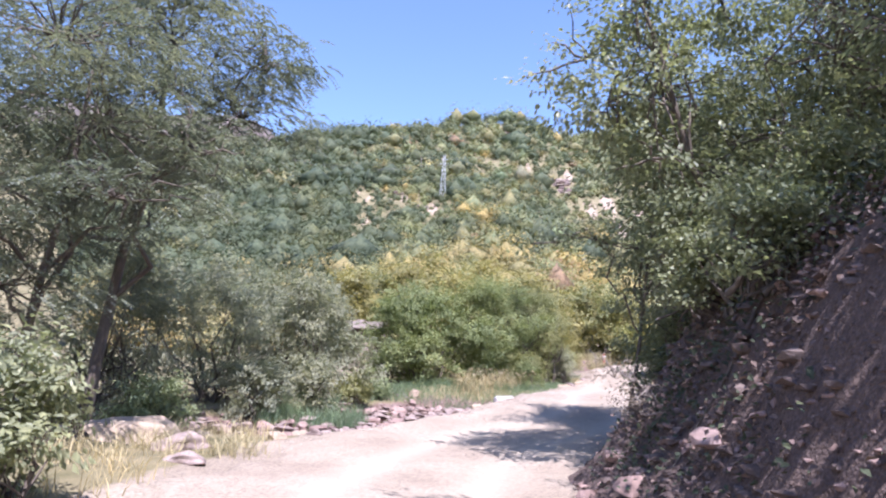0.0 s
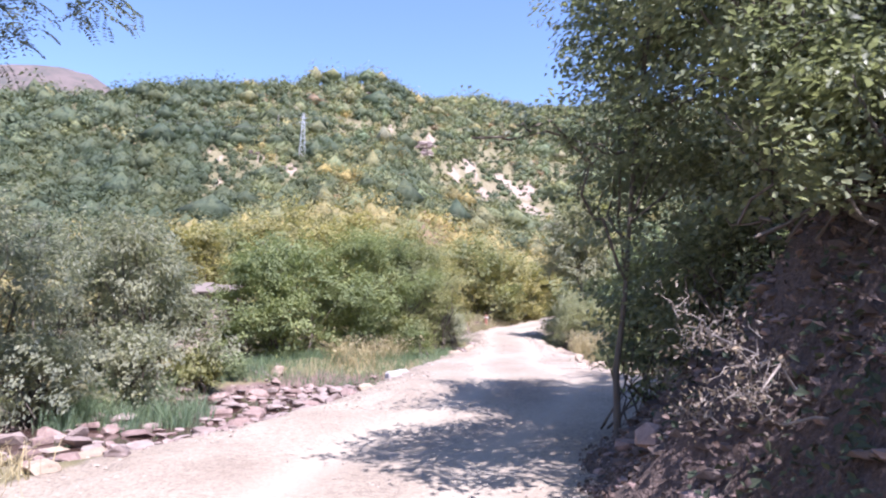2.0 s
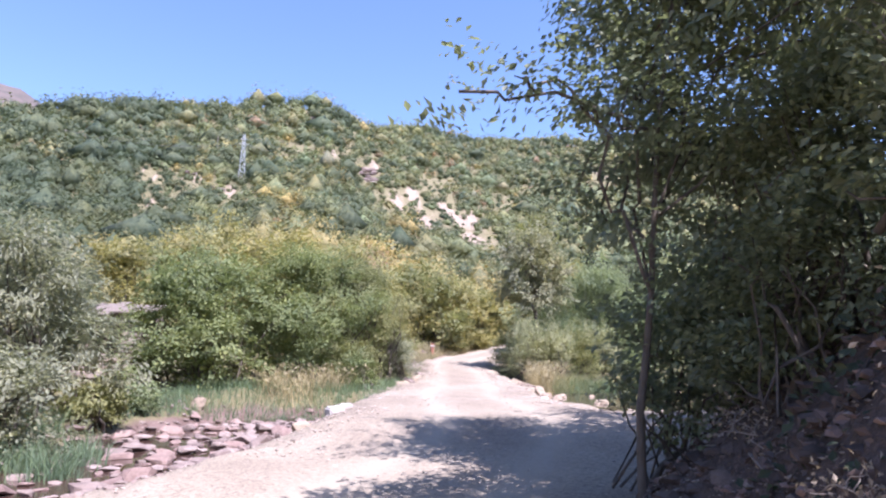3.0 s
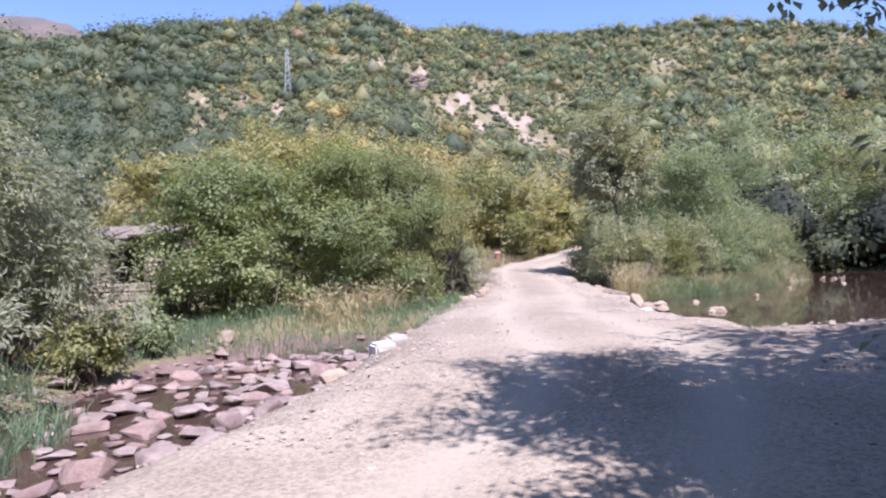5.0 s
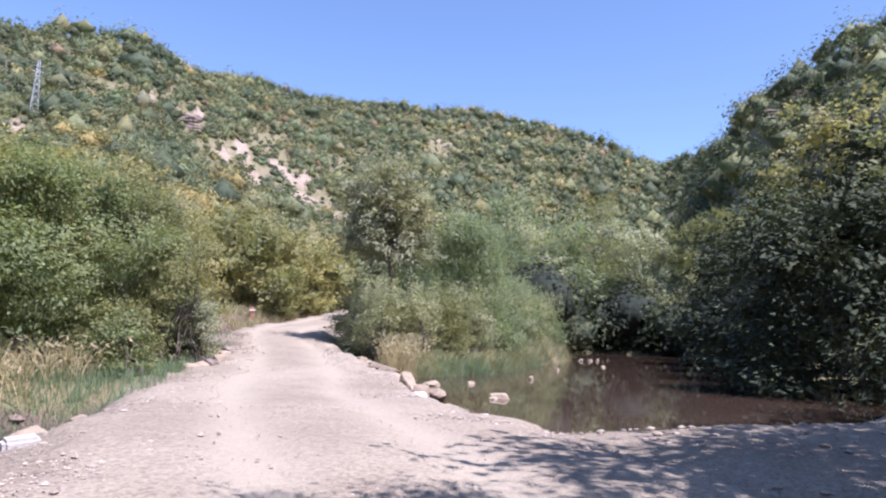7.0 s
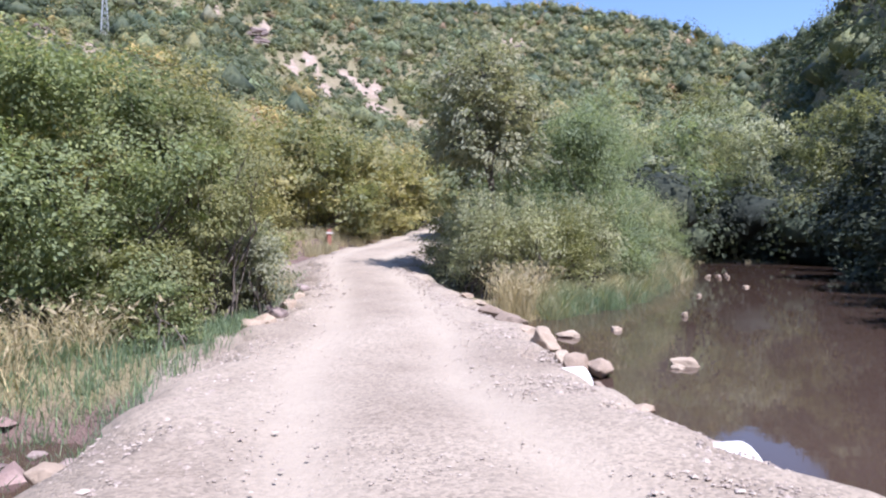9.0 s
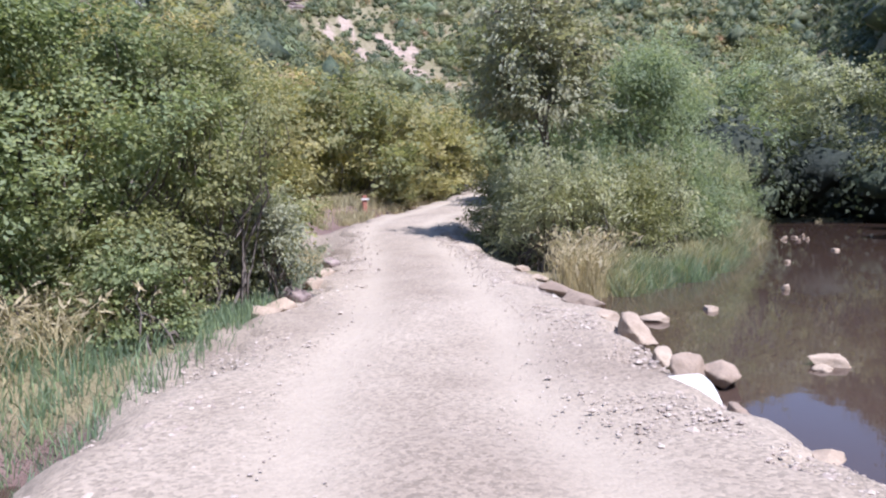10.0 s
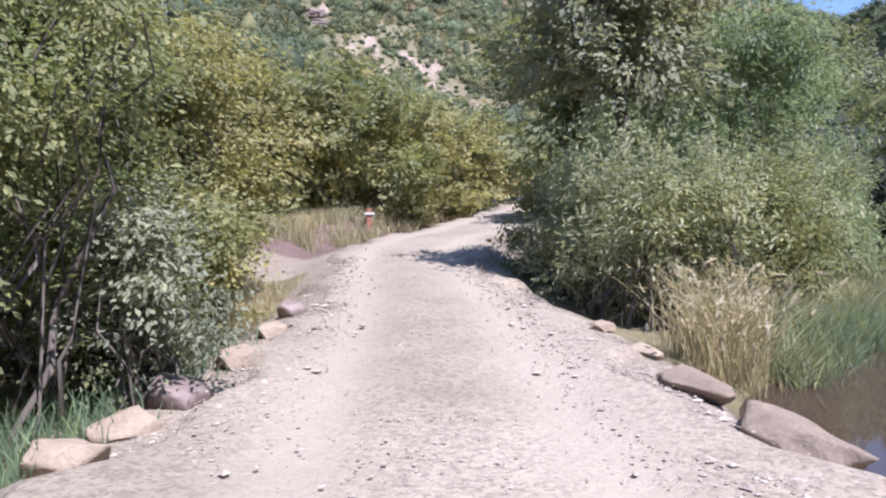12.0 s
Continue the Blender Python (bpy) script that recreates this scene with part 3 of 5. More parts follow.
def in_shape(poly):
    poly = np.asarray(poly, float)

    def pick(rng, n):
        lo, hi = poly.min(0), poly.max(0)
        x, y = rng.uniform(lo[0], hi[0], n * 4), rng.uniform(lo[1], hi[1], n * 4)
        ok = in_polygon(x, y, poly) > 0
        return x[ok][:n], y[ok][:n]
    return pick


# ---- ground, road, water ----
def ticks(lo, hi, step, far, growth=1.07):
    t = list(np.arange(lo, hi + step / 2, step))
    s = step
    while t[-1] < far:
        s *= growth
        t.append(t[-1] + s)
    s = step
    while t[0] > -far:
        s *= growth
        t.insert(0, t[0] - s)
    return np.array(t)


def build_ground():
    gx, gy = ticks(-9, 16, 0.25, 1600, 1.085), ticks(-1, 40, 0.3, 1600, 1.085)
    X, Y = np.meshgrid(gx, gy)
    z, gravel, bed, litter, scree = ground(X.ravel(), Y.ravel())
    near = np.exp(-(np.hypot(X.ravel() - 3, Y.ravel() - 14) / 30) ** 2)
    z = z + near * (0.025 * lumps(X.ravel(), Y.ravel(), 1.9) + 0.05 * litter * lumps(X.ravel(), Y.ravel(), 1.6, 2))
    nx, ny = len(gx), len(gy)
    q = (np.arange(ny - 1)[:, None] * nx + np.arange(nx - 1)[None]).ravel()
    F = np.stack([q, q + 1, q + nx + 1, q + nx], 1)
    me = raw_mesh("ground", np.stack([X.ravel(), Y.ravel(), z], 1), F, [ground_material()], flat=False)
    for name, v in (("gravel", gravel), ("bed", bed), ("litter", litter), ("scree", scree)):
        me.attributes.new(name, "FLOAT", "POINT").data.foreach_set("value", v.astype(np.float32))
    tagged(new("ground", me), "valley floor and wooded slopes of dry soil, scree and stony river bed", "ground", kind="structure")


def build_distant_ridge():
    """A bare brown mountain far behind the wooded slope."""
    az, along = np.meshgrid(np.linspace(-60, -8, 105), np.linspace(0, 1, 15))
    az, along = az.ravel(), along.ravel()
    crest = np.interp(az, [-60, -40, -30, -22.7, -18, -16, -13.5, -8], [12.0, 14.8, 16.5, 17.15, 17.65, 17.6, 16.4, 13.0])
    r = 1050 + 1000 * along
    rise = np.sin(np.pi * np.clip(along / 0.84, 0, 1.16) / 2) ** 1.4
    x, y = HUB[0] + r * np.sin(np.radians(az)), HUB[1] + r * np.cos(np.radians(az))
    z = 1890 * np.tan(np.radians(crest)) * rise + rise * (6 * lumps(x, y, 0.012) + 3 * lumps(x, y, 0.035, 2))
    k = 105
    q = (np.arange(14)[:, None] * k + np.arange(k - 1)[None]).ravel()
    m, nt, b = material("distant_dry_slope", 0.95)
    n = noise_node(nt, 0.02, 6, 0.7, position(nt))
    nt.links.new(ramp(nt, n.outputs["Fac"], [(0.35, (0.07, 0.068, 0.06)), (0.5, (0.11, 0.09, 0.08)), (0.65, (0.15, 0.115, 0.105))]), b.inputs["Base Color"])
    me = raw_mesh("backdrop_ridge", np.stack([x, y, z], 1), np.stack([q, q + 1, q + k + 1, q + k], 1), [m], flat=False)
    tagged(new("backdrop_ridge", me), "distant bare reddish mountain behind the wooded slope", "mountain", kind="structure")


def build_road():
    n = np.gradient(ROAD_LINE[:, :2], axis=0)
    n = unit(np.stack([n[:, 1], -n[:, 0]], 1))
    across = np.linspace(-1, 1, 41)
    V, rut = [], []
    for i, (c, side) in enumerate(zip(ROAD_LINE, n)):
        w = c[3] + 0.16 * math.sin(i * 0.55) + 0.12 * math.sin(i * 1.37 + 1) + 0.08 * math.sin(i * 2.9)
        for a in across:
            d = a * w
            x, y = c[0] + side[0] * d, c[1] + side[1] * d
            r = max(math.exp(-((d - 0.72) / 0.3) ** 2), math.exp(-((d + 0.72) / 0.3) ** 2))
            z = c[2] - 0.035 * r + 0.012 * float(lumps(np.array(x), np.array(y), 5.0)) + 0.02 * float(lumps(np.array(x), np.array(y), 1.4, 5))
            z -= 0.2 * max(0, (abs(a) - 0.84) / 0.16) ** 1.6
            V.append((x, y, z))
            rut.append(r)
    k, m = len(across), len(ROAD_LINE)
    q = (np.arange(m - 1)[:, None] * k + np.arange(k - 1)[None]).ravel()
    me = raw_mesh("road", np.array(V), np.stack([q, q + 1, q + k + 1, q + k], 1)[:, ::-1], [road_material()], flat=False)
    me.attributes.new("rut", "FLOAT", "POINT").data.foreach_set("value", np.array(rut, np.float32))
    tagged(new("road", me), "pale pinkish gravel track with worn wheel ruts over the crossing", "road", kind="structure")


def build_water():
    for name, poly, z, mat, label in (
            ("water_pool", [(3.6, 15.6), (4.2, 18), (5.2, 21), (6.5, 25), (8.0, 29.5), (20, 50), (50, 82), (76, 74), (60, 34), (16, 15)], WATER_R, POOL_WATER, "still dark brown river pool dammed by the track"),
            ("water_stream", [(3.6, 17.4), (4.4, 22.5), (-3, 24), (-9, 17), (-40, 14), (-60, -6), (-12, 5), (-3.4, 10.6), (-0.6, 13.0)], WATER_L, STREAM_WATER, "shallow reddish brown stream between stones")):
        bm = bmesh.new()
        bm.faces.new([bm.verts.new((x, y, z)) for x, y in poly])
        bmesh.ops.triangulate(bm, faces=bm.faces)
        bmesh.ops.recalc_face_normals(bm, faces=bm.faces)
        me = bpy.data.meshes.new(name)
        bm.to_mesh(me)
        bm.free()
        me.materials.append(mat)
        if me.polygons[0].normal.z < 0:
            me.flip_normals()
        tagged(new(name, me), label, "water", kind="structure")


build_ground()
build_distant_ridge()
build_road()
build_water()


# ---- woods on the slopes ----
def ball(cuts):
    if cuts == 0:
        return np.array([(1, 0, 0), (0, 1, 0), (-1, 0, 0), (0, -1, 0), (0, 0, 1), (0, 0, -1)], float), np.array([(0, 1, 4), (1, 2, 4), (2, 3, 4), (3, 0, 4), (1, 0, 5), (2, 1, 5), (3, 2, 5), (0, 3, 5)])
    bm = bmesh.new()
    bmesh.ops.create_icosphere(bm, subdivisions=cuts, radius=1.0)
    v, f = np.array([q.co[:] for q in bm.verts]), np.array([[q.index for q in g.verts] for g in bm.faces])
    bm.free()
    return v, f


def crowns(name, rng, x, y, w, quads, mats, kind, leaf, label, sink=0.55, cuts=2):
    """Many crowns in one mesh: a knobbly dense heart each, covered with leaf clumps; every crown has its own tone."""
    n = len(x)
    z = ground(x, y, False)
    w = w * 1.2
    h = w * rng.uniform(0.7, 1.05, n)
    phase = rng.uniform(0, 6.28, (5, n, 1))

    def knobs(d):
        return (1 + 0.2 * np.sin(d[..., 0] * 4.5 + phase[0]) * np.sin(d[..., 1] * 4.5 + phase[1]) + 0.12 * np.sin(d[..., 2] * 6 + phase[2])
                + 0.1 * np.sin(9 * (d[..., 0] - d[..., 2]) + phase[3]) * np.sin(8 * (d[..., 1] + d[..., 2]) + phase[4]))
    middle = np.stack([x, y, z + h * (1 - sink)], 1)[:, None]
    radii = np.stack([w * rng.uniform(0.75, 1.3, n), w * rng.uniform(0.75, 1.3, n), h], 1)[:, None]
    bv, bf = ball(cuts)
    d = np.broadcast_to(bv, (n,) + bv.shape)
    core = middle + d * radii * 0.58 * (knobs(d) + 0.12 * rng.normal(size=d.shape[:2]))[..., None]
    core_f = (bf[None] + (np.arange(n) * len(bv))[:, None, None]).reshape(-1, 3)
    d = unit(rng.normal(size=(n, quads, 3)) + np.array([0, 0, 0.35]))
    at = middle + d * radii * ((0.6 + 0.46 * rng.random((n, quads)) ** 0.7) * knobs(d))[..., None]
    facing = d + rng.normal(size=d.shape) * 0.22 + np.array([0, 0, 0.25])
    size = np.repeat(leaf * (0.75 + 0.12 * w), quads) * rng.uniform(0.6, 1.3, n * quads)
    V, F = leaves(rng, at.reshape(-1, 3), facing.reshape(-1, 3), size, 0.9, corners=3)
    tone = np.clip(0.54 + 0.14 * rng.normal(size=n) + 0.28 * lumps(x, y, 0.05, 4) + 0.2 * lumps(x, y, 0.16, 9), 0, 1)
    count = (len(bf), quads)
    me = raw_mesh(name, np.vstack([core.reshape(-1, 3), V]), np.vstack([core_f, F + n * len(bv)]), mats, np.concatenate([np.repeat(kind, c) for c in count]), flat=False, tone=np.concatenate([np.repeat(tone, c) for c in count]))
    return tagged(new(name, me), label, "woods", kind="stuff")


def hill_woods(name, seed, az0, az1, r0, r1, spacing, quads, mats, pick, label, size=(1.5, 2.6), leaf=0.55, cuts=0):
    rng = np.random.default_rng(seed)
    xs, ys = [], []
    r = r0
    while r < r1:
        n = max(1, int(radians(az1 - az0) * r / spacing))
        a = np.radians(az0 + (np.arange(n) + rng.uniform(0, 1, n)) * (az1 - az0) / n)
        rr = r + rng.uniform(-0.5, 0.5, n) * spacing
        xs.append(HUB[0] + rr * np.sin(a))
        ys.append(HUB[1] + rr * np.cos(a))
        r += spacing
        spacing *= 1 + 0.0011 * spacing
    x, y = np.concatenate(xs), np.concatenate(ys)
    az, rr = np.degrees(np.arctan2(x - HUB[0], y - HUB[1])), np.hypot(x - HUB[0], y - HUB[1])
    far = np.interp(az, HILLS[:, 0], HILLS[:, 2])
    dr, k = to_line(x, y, ROAD_LINE)
    open_ground, thin = bare(x, y, ground(x, y, False))
    ok = (rr < far + 12) & (in_polygon(x, y, POOL) < -0.6) & (dr > ROAD_LINE[k, 3] + 2.2) & (rng.random(len(x)) > open_ground * 0.75)
    x, y, az, rr, thin = x[ok], y[ok], az[ok], rr[ok], thin[ok]
    n = len(x)
    w = (size[0] + (size[1] - size[0]) * rng.random(n) ** 1.4) * (1 - 0.8 * thin) * np.where(thin < 0.3, np.clip(np.exp(0.36 * rng.normal(size=n)), 0.5, 2.2), 1)
    return crowns(name, rng, x, y, w, quads, mats, pick(rng, az, rr), leaf, label, cuts=cuts)


def shore_scrub(name, seed, rows, step, quads, mats, leaf, label, size):
    """Scrub that leans over the pool's edge, along the given corners of its outline."""
    rng = np.random.default_rng(seed)
    line = spline(POOL[rows], step)
    n = len(line)
    x, y = line[:, 0] + rng.normal(size=n) * 0.5, line[:, 1] + rng.normal(size=n) * 0.5
    w = rng.uniform(*size, n)
    # Mostly the darkest green: shade at the water's edge put into colour.
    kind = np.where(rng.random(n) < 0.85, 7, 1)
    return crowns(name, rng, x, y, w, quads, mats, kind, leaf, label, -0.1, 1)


# The last, near-black green holds the shade of the far bank.
MIXED = [leaf_material("hillside_" + name, colour, 0.1, (1.04, 1.02, 0.95), 0.25, 0.6, True) for name, colour in (
    ("green", (0.17, 0.205, 0.09)), ("dark", (0.092, 0.124, 0.064)), ("yellowing", (0.31, 0.265, 0.09)), ("hazel", (0.205, 0.205, 0.085)), ("russet", (0.27, 0.185, 0.1)), ("pale", (0.215, 0.22, 0.13)), ("bright", (0.175, 0.23, 0.105)), ("shade_green", (0.04, 0.055, 0.038)))]


def by_zone(rng, az, r):
    """Species: yellowing low on the slope ahead, greens higher up; the corner's shade is put into dark leaf colours."""
    n = len(az)
    patch = lumps(az, r, 0.16, 1.0) * 0.5 + lumps(az, r, 0.45, 2.0) * 0.35
    u = lumps(az, r * 0.35, 0.42, 5.0) + 0.6 * lumps(az, r * 0.4, 1.1, 7.0) + 0.9 * rng.random(n)
    u = np.argsort(np.argsort(u)) / n
    yellow = smooth((112 - r) / 40) * smooth((30 - az) / 6) * 0.88 + 0.02 + 0.5 * np.clip(patch - 0.05, 0, 1) * smooth((190 - r) / 70)
    kind = np.where(u < yellow, 2, np.where(u < yellow + 0.32, 0, np.where(u < yellow + 0.45, 3, 1)))
    v = rng.random(n)
    kind = np.where(v < 0.012, 4, np.where(v > 0.99, 5, np.where(v > 0.95, 6, kind)))
    # Trees in the shaded corner get the darkened green, not another species.
    shade_share = smooth((az - 41) / 8) * smooth((95 - r) / 40)
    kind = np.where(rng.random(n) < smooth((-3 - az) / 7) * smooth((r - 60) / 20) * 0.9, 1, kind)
    return np.where(rng.random(n) < shade_share * 0.88, 7, np.where(rng.random(n) < smooth((az - 42) / 8) * 0.3, 1, kind))


hill_woods("woods_on_lower_slope", 11, -34, 46, 44, 92, 2.1, 320, MIXED, by_zone, "dense yellowing and green scrub on the lower hillside", (0.9, 2.1), 0.25)
hill_woods("woods_on_middle_slope", 12, -34, 46, 92, 165, 2.35, 150, MIXED, by_zone, "green broadleaf scrub with bare patches on the hillside", (0.95, 2.4), 0.36)
hill_woods("woods_on_upper_slope", 13, -34, 58, 165, 420, 3.3, 72, MIXED, by_zone, "dark green woods up to the ridge", (1.4, 3.0), 0.58)
hill_woods("woods_on_near_bank", 15, 46, 76, 30, 62, 2.9, 700, MIXED, by_zone, "trees leaning over the far river bank, its shade put into dark leaf colours", (1.6, 2.8), 0.2, 1)
hill_woods("woods_on_far_bank", 14, 44, 70, 62, 260, 3.4, 150, MIXED, by_zone, "woods on the steep far river bank, leaf colours darkened for its shade", (1.6, 2.9), 0.36)
shore_scrub("scrub_on_far_shore", 17, [16, 15, 14, 13, 12, 11, 10], 1.5, 500, MIXED, 0.2, "scrub along the far end of the pool, its shade put into dark leaf colours", (1.2, 2.2))


# ---- bushes and trees beside the crossing ----
def mound(h, r, seed, n=9, low=0.35):
    """Boughs of a bushy plant of height h and radius r: flattish sprays with hollows between them."""
    rng = np.random.default_rng(seed)
    out = [(0, 0, h * 0.5, r * 0.4, r * 0.4, h * 0.33)]
    for i in range(int(n * 1.9)):
        a, u = rng.uniform(0, 2 * np.pi), rng.random()
        level = low * 0.4 + (1 - low * 0.4) * u
        d = r * math.sqrt(max(0.0, 1 - (1.15 * max(0.0, level - 0.25)) ** 2)) * rng.uniform(0.5, 0.95)
        s = r * rng.uniform(0.18, 0.38)
        out.append((d * math.cos(a), d * math.sin(a), h * level * 0.93 - s * 0.4, s, s, s * rng.uniform(0.45, 0.9)))
    for i in range(3):
        out.append((rng.normal() * r * 0.25, rng.normal() * r * 0.25, h * rng.uniform(0.82, 0.95), r * 0.3, r * 0.3, h * rng.uniform(0.07, 0.14)))
    return out


for seed, x, y, h, r, mat, n in ((1, -0.5, 24.7, 3.5, 2.15, MAPLE, 1500), (2, 2.3, 25.8, 3.8, 1.95, MAPLE, 1500), (3, 3.9, 27.5, 3.6, 1.6, HAZEL, 1200), (4, 4.8, 30.6, 3.3, 1.4, OLIVE, 900),
                              (5, 0.6, 28.2, 4.3, 2.6, OLIVE, 1000), (6, 3.4, 30.8, 4.4, 2.5, OLIVE, 1000)):
    shrub("hazel_shrub", seed, x, y, mound(h, r, seed), mat, "large leafy hazel shrub on the bank behind the stream", clusters=int(n * 1.1), per=(17, 24, 24, 17, 12, 12)[seed - 1], size=(0.085, 0.066, 0.066, 0.08, 0.11, 0.11)[seed - 1], spread=0.19, tiers=0.5 if seed < 4 else 0.6, group="hazel shrubs beside the track")

for seed, x, y, h, r in ((21, -3.4, 19.4, 3.4, 1.6), (22, -4.3, 22.2, 3.3, 1.4), (23, -5.6, 17.6, 3.3, 1.7), (92, -4.35, 24.6, 3.3, 1.05), (24, -5.8, 21.4, 3.9, 2.2), (25, -8.6, 19.5, 4.0, 2.3), (26, -6.6, 14.8, 3.4, 1.7)):
    shrub("willow_shrub", seed, x, y, mound(h, r, seed), OSIER, "grey-green willow shrub on the stony stream bank", clusters=820 if x > -5 else 560, per=14, size=0.125, spread=0.18, aspect=0.3, group="willows along the stream")
for seed, x, y, h, r, mat in ((27, -2.7, 16.5, 1.3, 0.9, OSIER), (28, -3.9, 15.2, 1.2, 0.9, OSIER), (29, -2.3, 19.3, 0.7, 0.65, HAZEL), (30, -1.7, 20.9, 0.5, 0.55, GREEN), (54, -6.4, 8.4, 1.3, 1.0, LOCUST), (57, 3.2, 24.6, 1.2, 0.8, HAZEL), (77, 3.9, 25.2, 2.5, 0.85, HAZEL), (78, 4.5, 26.6, 1.5, 0.7, HAZEL), (82, 3.2, 24.5, 1.1, 0.7, HAZEL), (83, -1.75, 25.3, 3.0, 0.8, MAPLE), (101, 4.75, 25.7, 1.3, 0.55, OSIER), (102, 3.3, 23.9, 0.8, 0.5, MAPLE), (79, 5.0, 28.8, 1.3, 0.75, OLIVE), (80, 10.6, 38.6, 1.0, 0.8, OLIVE), (81, 12.6, 40.4, 1.1, 0.8, OLIVE), (53, -3.5, 5.6, 1.3, 0.75, OAK), (55, -5.0, 12.6, 1.0, 0.8, GREEN), (56, -8.4, 12.4, 3.2, 1.6, LOCUST)):
    shrub("low_bush", seed, x, y, mound(h, r, seed, 6), mat, "low bramble bush among the river stones", clusters=int(330 * r * r + 120) * (2 if seed in (77, 78, 82, 101, 102) else 1), per=13, size=0.052 if seed in (77, 78, 82, 101, 102) else 0.08, spread=0.12, aspect=0.5, stems=7, group="low bushes along the stream")

def willow_thicket(seed, x, y, h, r, mat):
    """Bushy willow with upright shoots standing out of its top."""
    ob = shrub("willow_shrub", seed, x, y, mound(h, r, seed), mat, "bushy willow thicket on the grassy spit by the pool", clusters=int(200 + 330 * r * r), per=11, size=0.085, spread=0.15, aspect=0.34, group="willows on the spit")
    rng = np.random.default_rng(seed + 700)
    n = 34
    foot = np.stack([rng.uniform(-0.85, 0.85, n) * r, rng.uniform(-0.85, 0.85, n) * r, h * rng.uniform(0.8, 1.0, n)], 1)
    tip = foot + np.stack([rng.normal(size=n) * 0.1, rng.normal(size=n) * 0.1, rng.uniform(0.35, 0.75, n)], 1)
    u = rng.uniform(0.1, 1, (n, 26, 1))
    at = (foot[:, None] + (tip - foot)[:, None] * u + rng.normal(size=(n, 26, 3)) * 0.035).reshape(-1, 3)
    out = rng.normal(size=at.shape) * np.array([1, 1, 0.3])
    V, F = leaves(rng, at, out + np.array([0, 0, 0.8]), rng.uniform(0.05, 0.1, len(at)), 0.34, out + np.array([0, 0, 0.6]))
    tagged(part("top_growth", raw_mesh("top_growth", V, F, [mat]), ob), kind="stuff")


for seed, x, y, h, r in ((31, 9.75, 27.3, 1.75, 0.75), (32, 10.6, 27.0, 1.65, 0.8), (33, 11.6, 27.4, 1.6, 0.85), (34, 12.6, 28.1, 1.7, 0.9), (71, 10.0, 28.4, 1.7, 0.7), (72, 10.3, 29.6, 1.5, 0.75), (73, 11.5, 28.8, 2.2, 1.0), (74, 10.6, 30.8, 1.5, 0.8), (75, 13.8, 29.2, 2.2, 1.0), (76, 11.7, 31.4, 2.0, 1.0),
                         (35, 15.0, 30.0, 2.0, 1.0), (36, 16.4, 31.0, 1.9, 1.0), (37, 17.8, 32.2, 1.9, 1.0), (38, 19.2, 33.2, 1.7, 0.9), (39, 20.5, 33.9, 1.4, 0.8), (40, 22.0, 39.0, 5.4, 2.0)):
    willow_thicket(seed, x, y, h, r, WILLOW if seed in (31, 32, 34, 71, 72, 36, 38) else (HAZEL if seed in (33, 74) else GREEN))
for seed, x, y, h, r in ((41, 13.4, 29.7, 4.6, 1.7), (42, 15.6, 31.4, 3.5, 1.5), (43, 17.6, 33.2, 2.9, 1.4), (44, 19.4, 34.6, 2.4, 1.2), (45, 14.6, 31.8, 4.2, 1.6), (46, 12.3, 31.4, 3.2, 1.2)):
    shrub("willow_tree", seed, x, y, mound(h, r, seed, 11, 0.2), GREEN, "rounded green willow on the grassy spit by the pool", "tree", clusters=int(260 + 330 * r * r), per=12, size=0.105, spread=0.2, aspect=0.34, group="willow trees on the spit")
tree("oak_tree", 47, 10.7, 28.9, [(0, 0, 0), (0.05, 0.1, 1.0), (-0.1, 0.0, 2.2), (-0.2, 0.0, 3.6), (-0.4, 0.1, 4.9)],
     [(-0.2, -0.3, 3.1, 0.95, 0.9, 0.5), (-0.6, 0.1, 4.1, 0.9, 0.9, 0.55), (0.3, -0.2, 4.2, 0.8, 0.8, 0.5), (-0.4, 0.0, 5.0, 0.75, 0.75, 0.5), (-1.0, 0.2, 4.9, 0.6, 0.6, 0.4), (0.5, 0.3, 3.4, 0.7, 0.7, 0.4), (-0.9, 0.5, 3.3, 0.6, 0.6, 0.4), (0.2, 0.3, 5.3, 0.5, 0.5, 0.4)],
     DUSTY, "pale dusty-leaved oak with a dark trunk behind the willow thicket", clusters=1000, per=12, size=0.105, spread=0.17, thick=0.09, limbs=9, twigs=40)

rngt = np.random.default_rng(5)
for i in range(4, 26):
    x, y = -9 + i * 1.0 + rngt.uniform(-0.6, 0.6), 35 + 6 * rngt.random() + (3 if i > 19 else 0)
    h, r = rngt.uniform(4.0, 5.6) * (0.8 if i > 13 else 1), rngt.uniform(1.8, 2.6)
    gap, k = to_line(np.array([x]), np.array([y]), ROAD_LINE)
    if gap[0] < r + 2.1:
        y += r + 2.4 - gap[0]
    shrub("young_tree", 60 + i, x, y, mound(h, r, 60 + i, 11), (OLIVE, OLIVE, HAZEL, OLIVE)[i % 4], "young tree with yellowing leaves at the foot of the hill", "tree", clusters=440, per=12, size=0.145, spread=0.24, stems=5, group="yellowing trees at the hill foot")

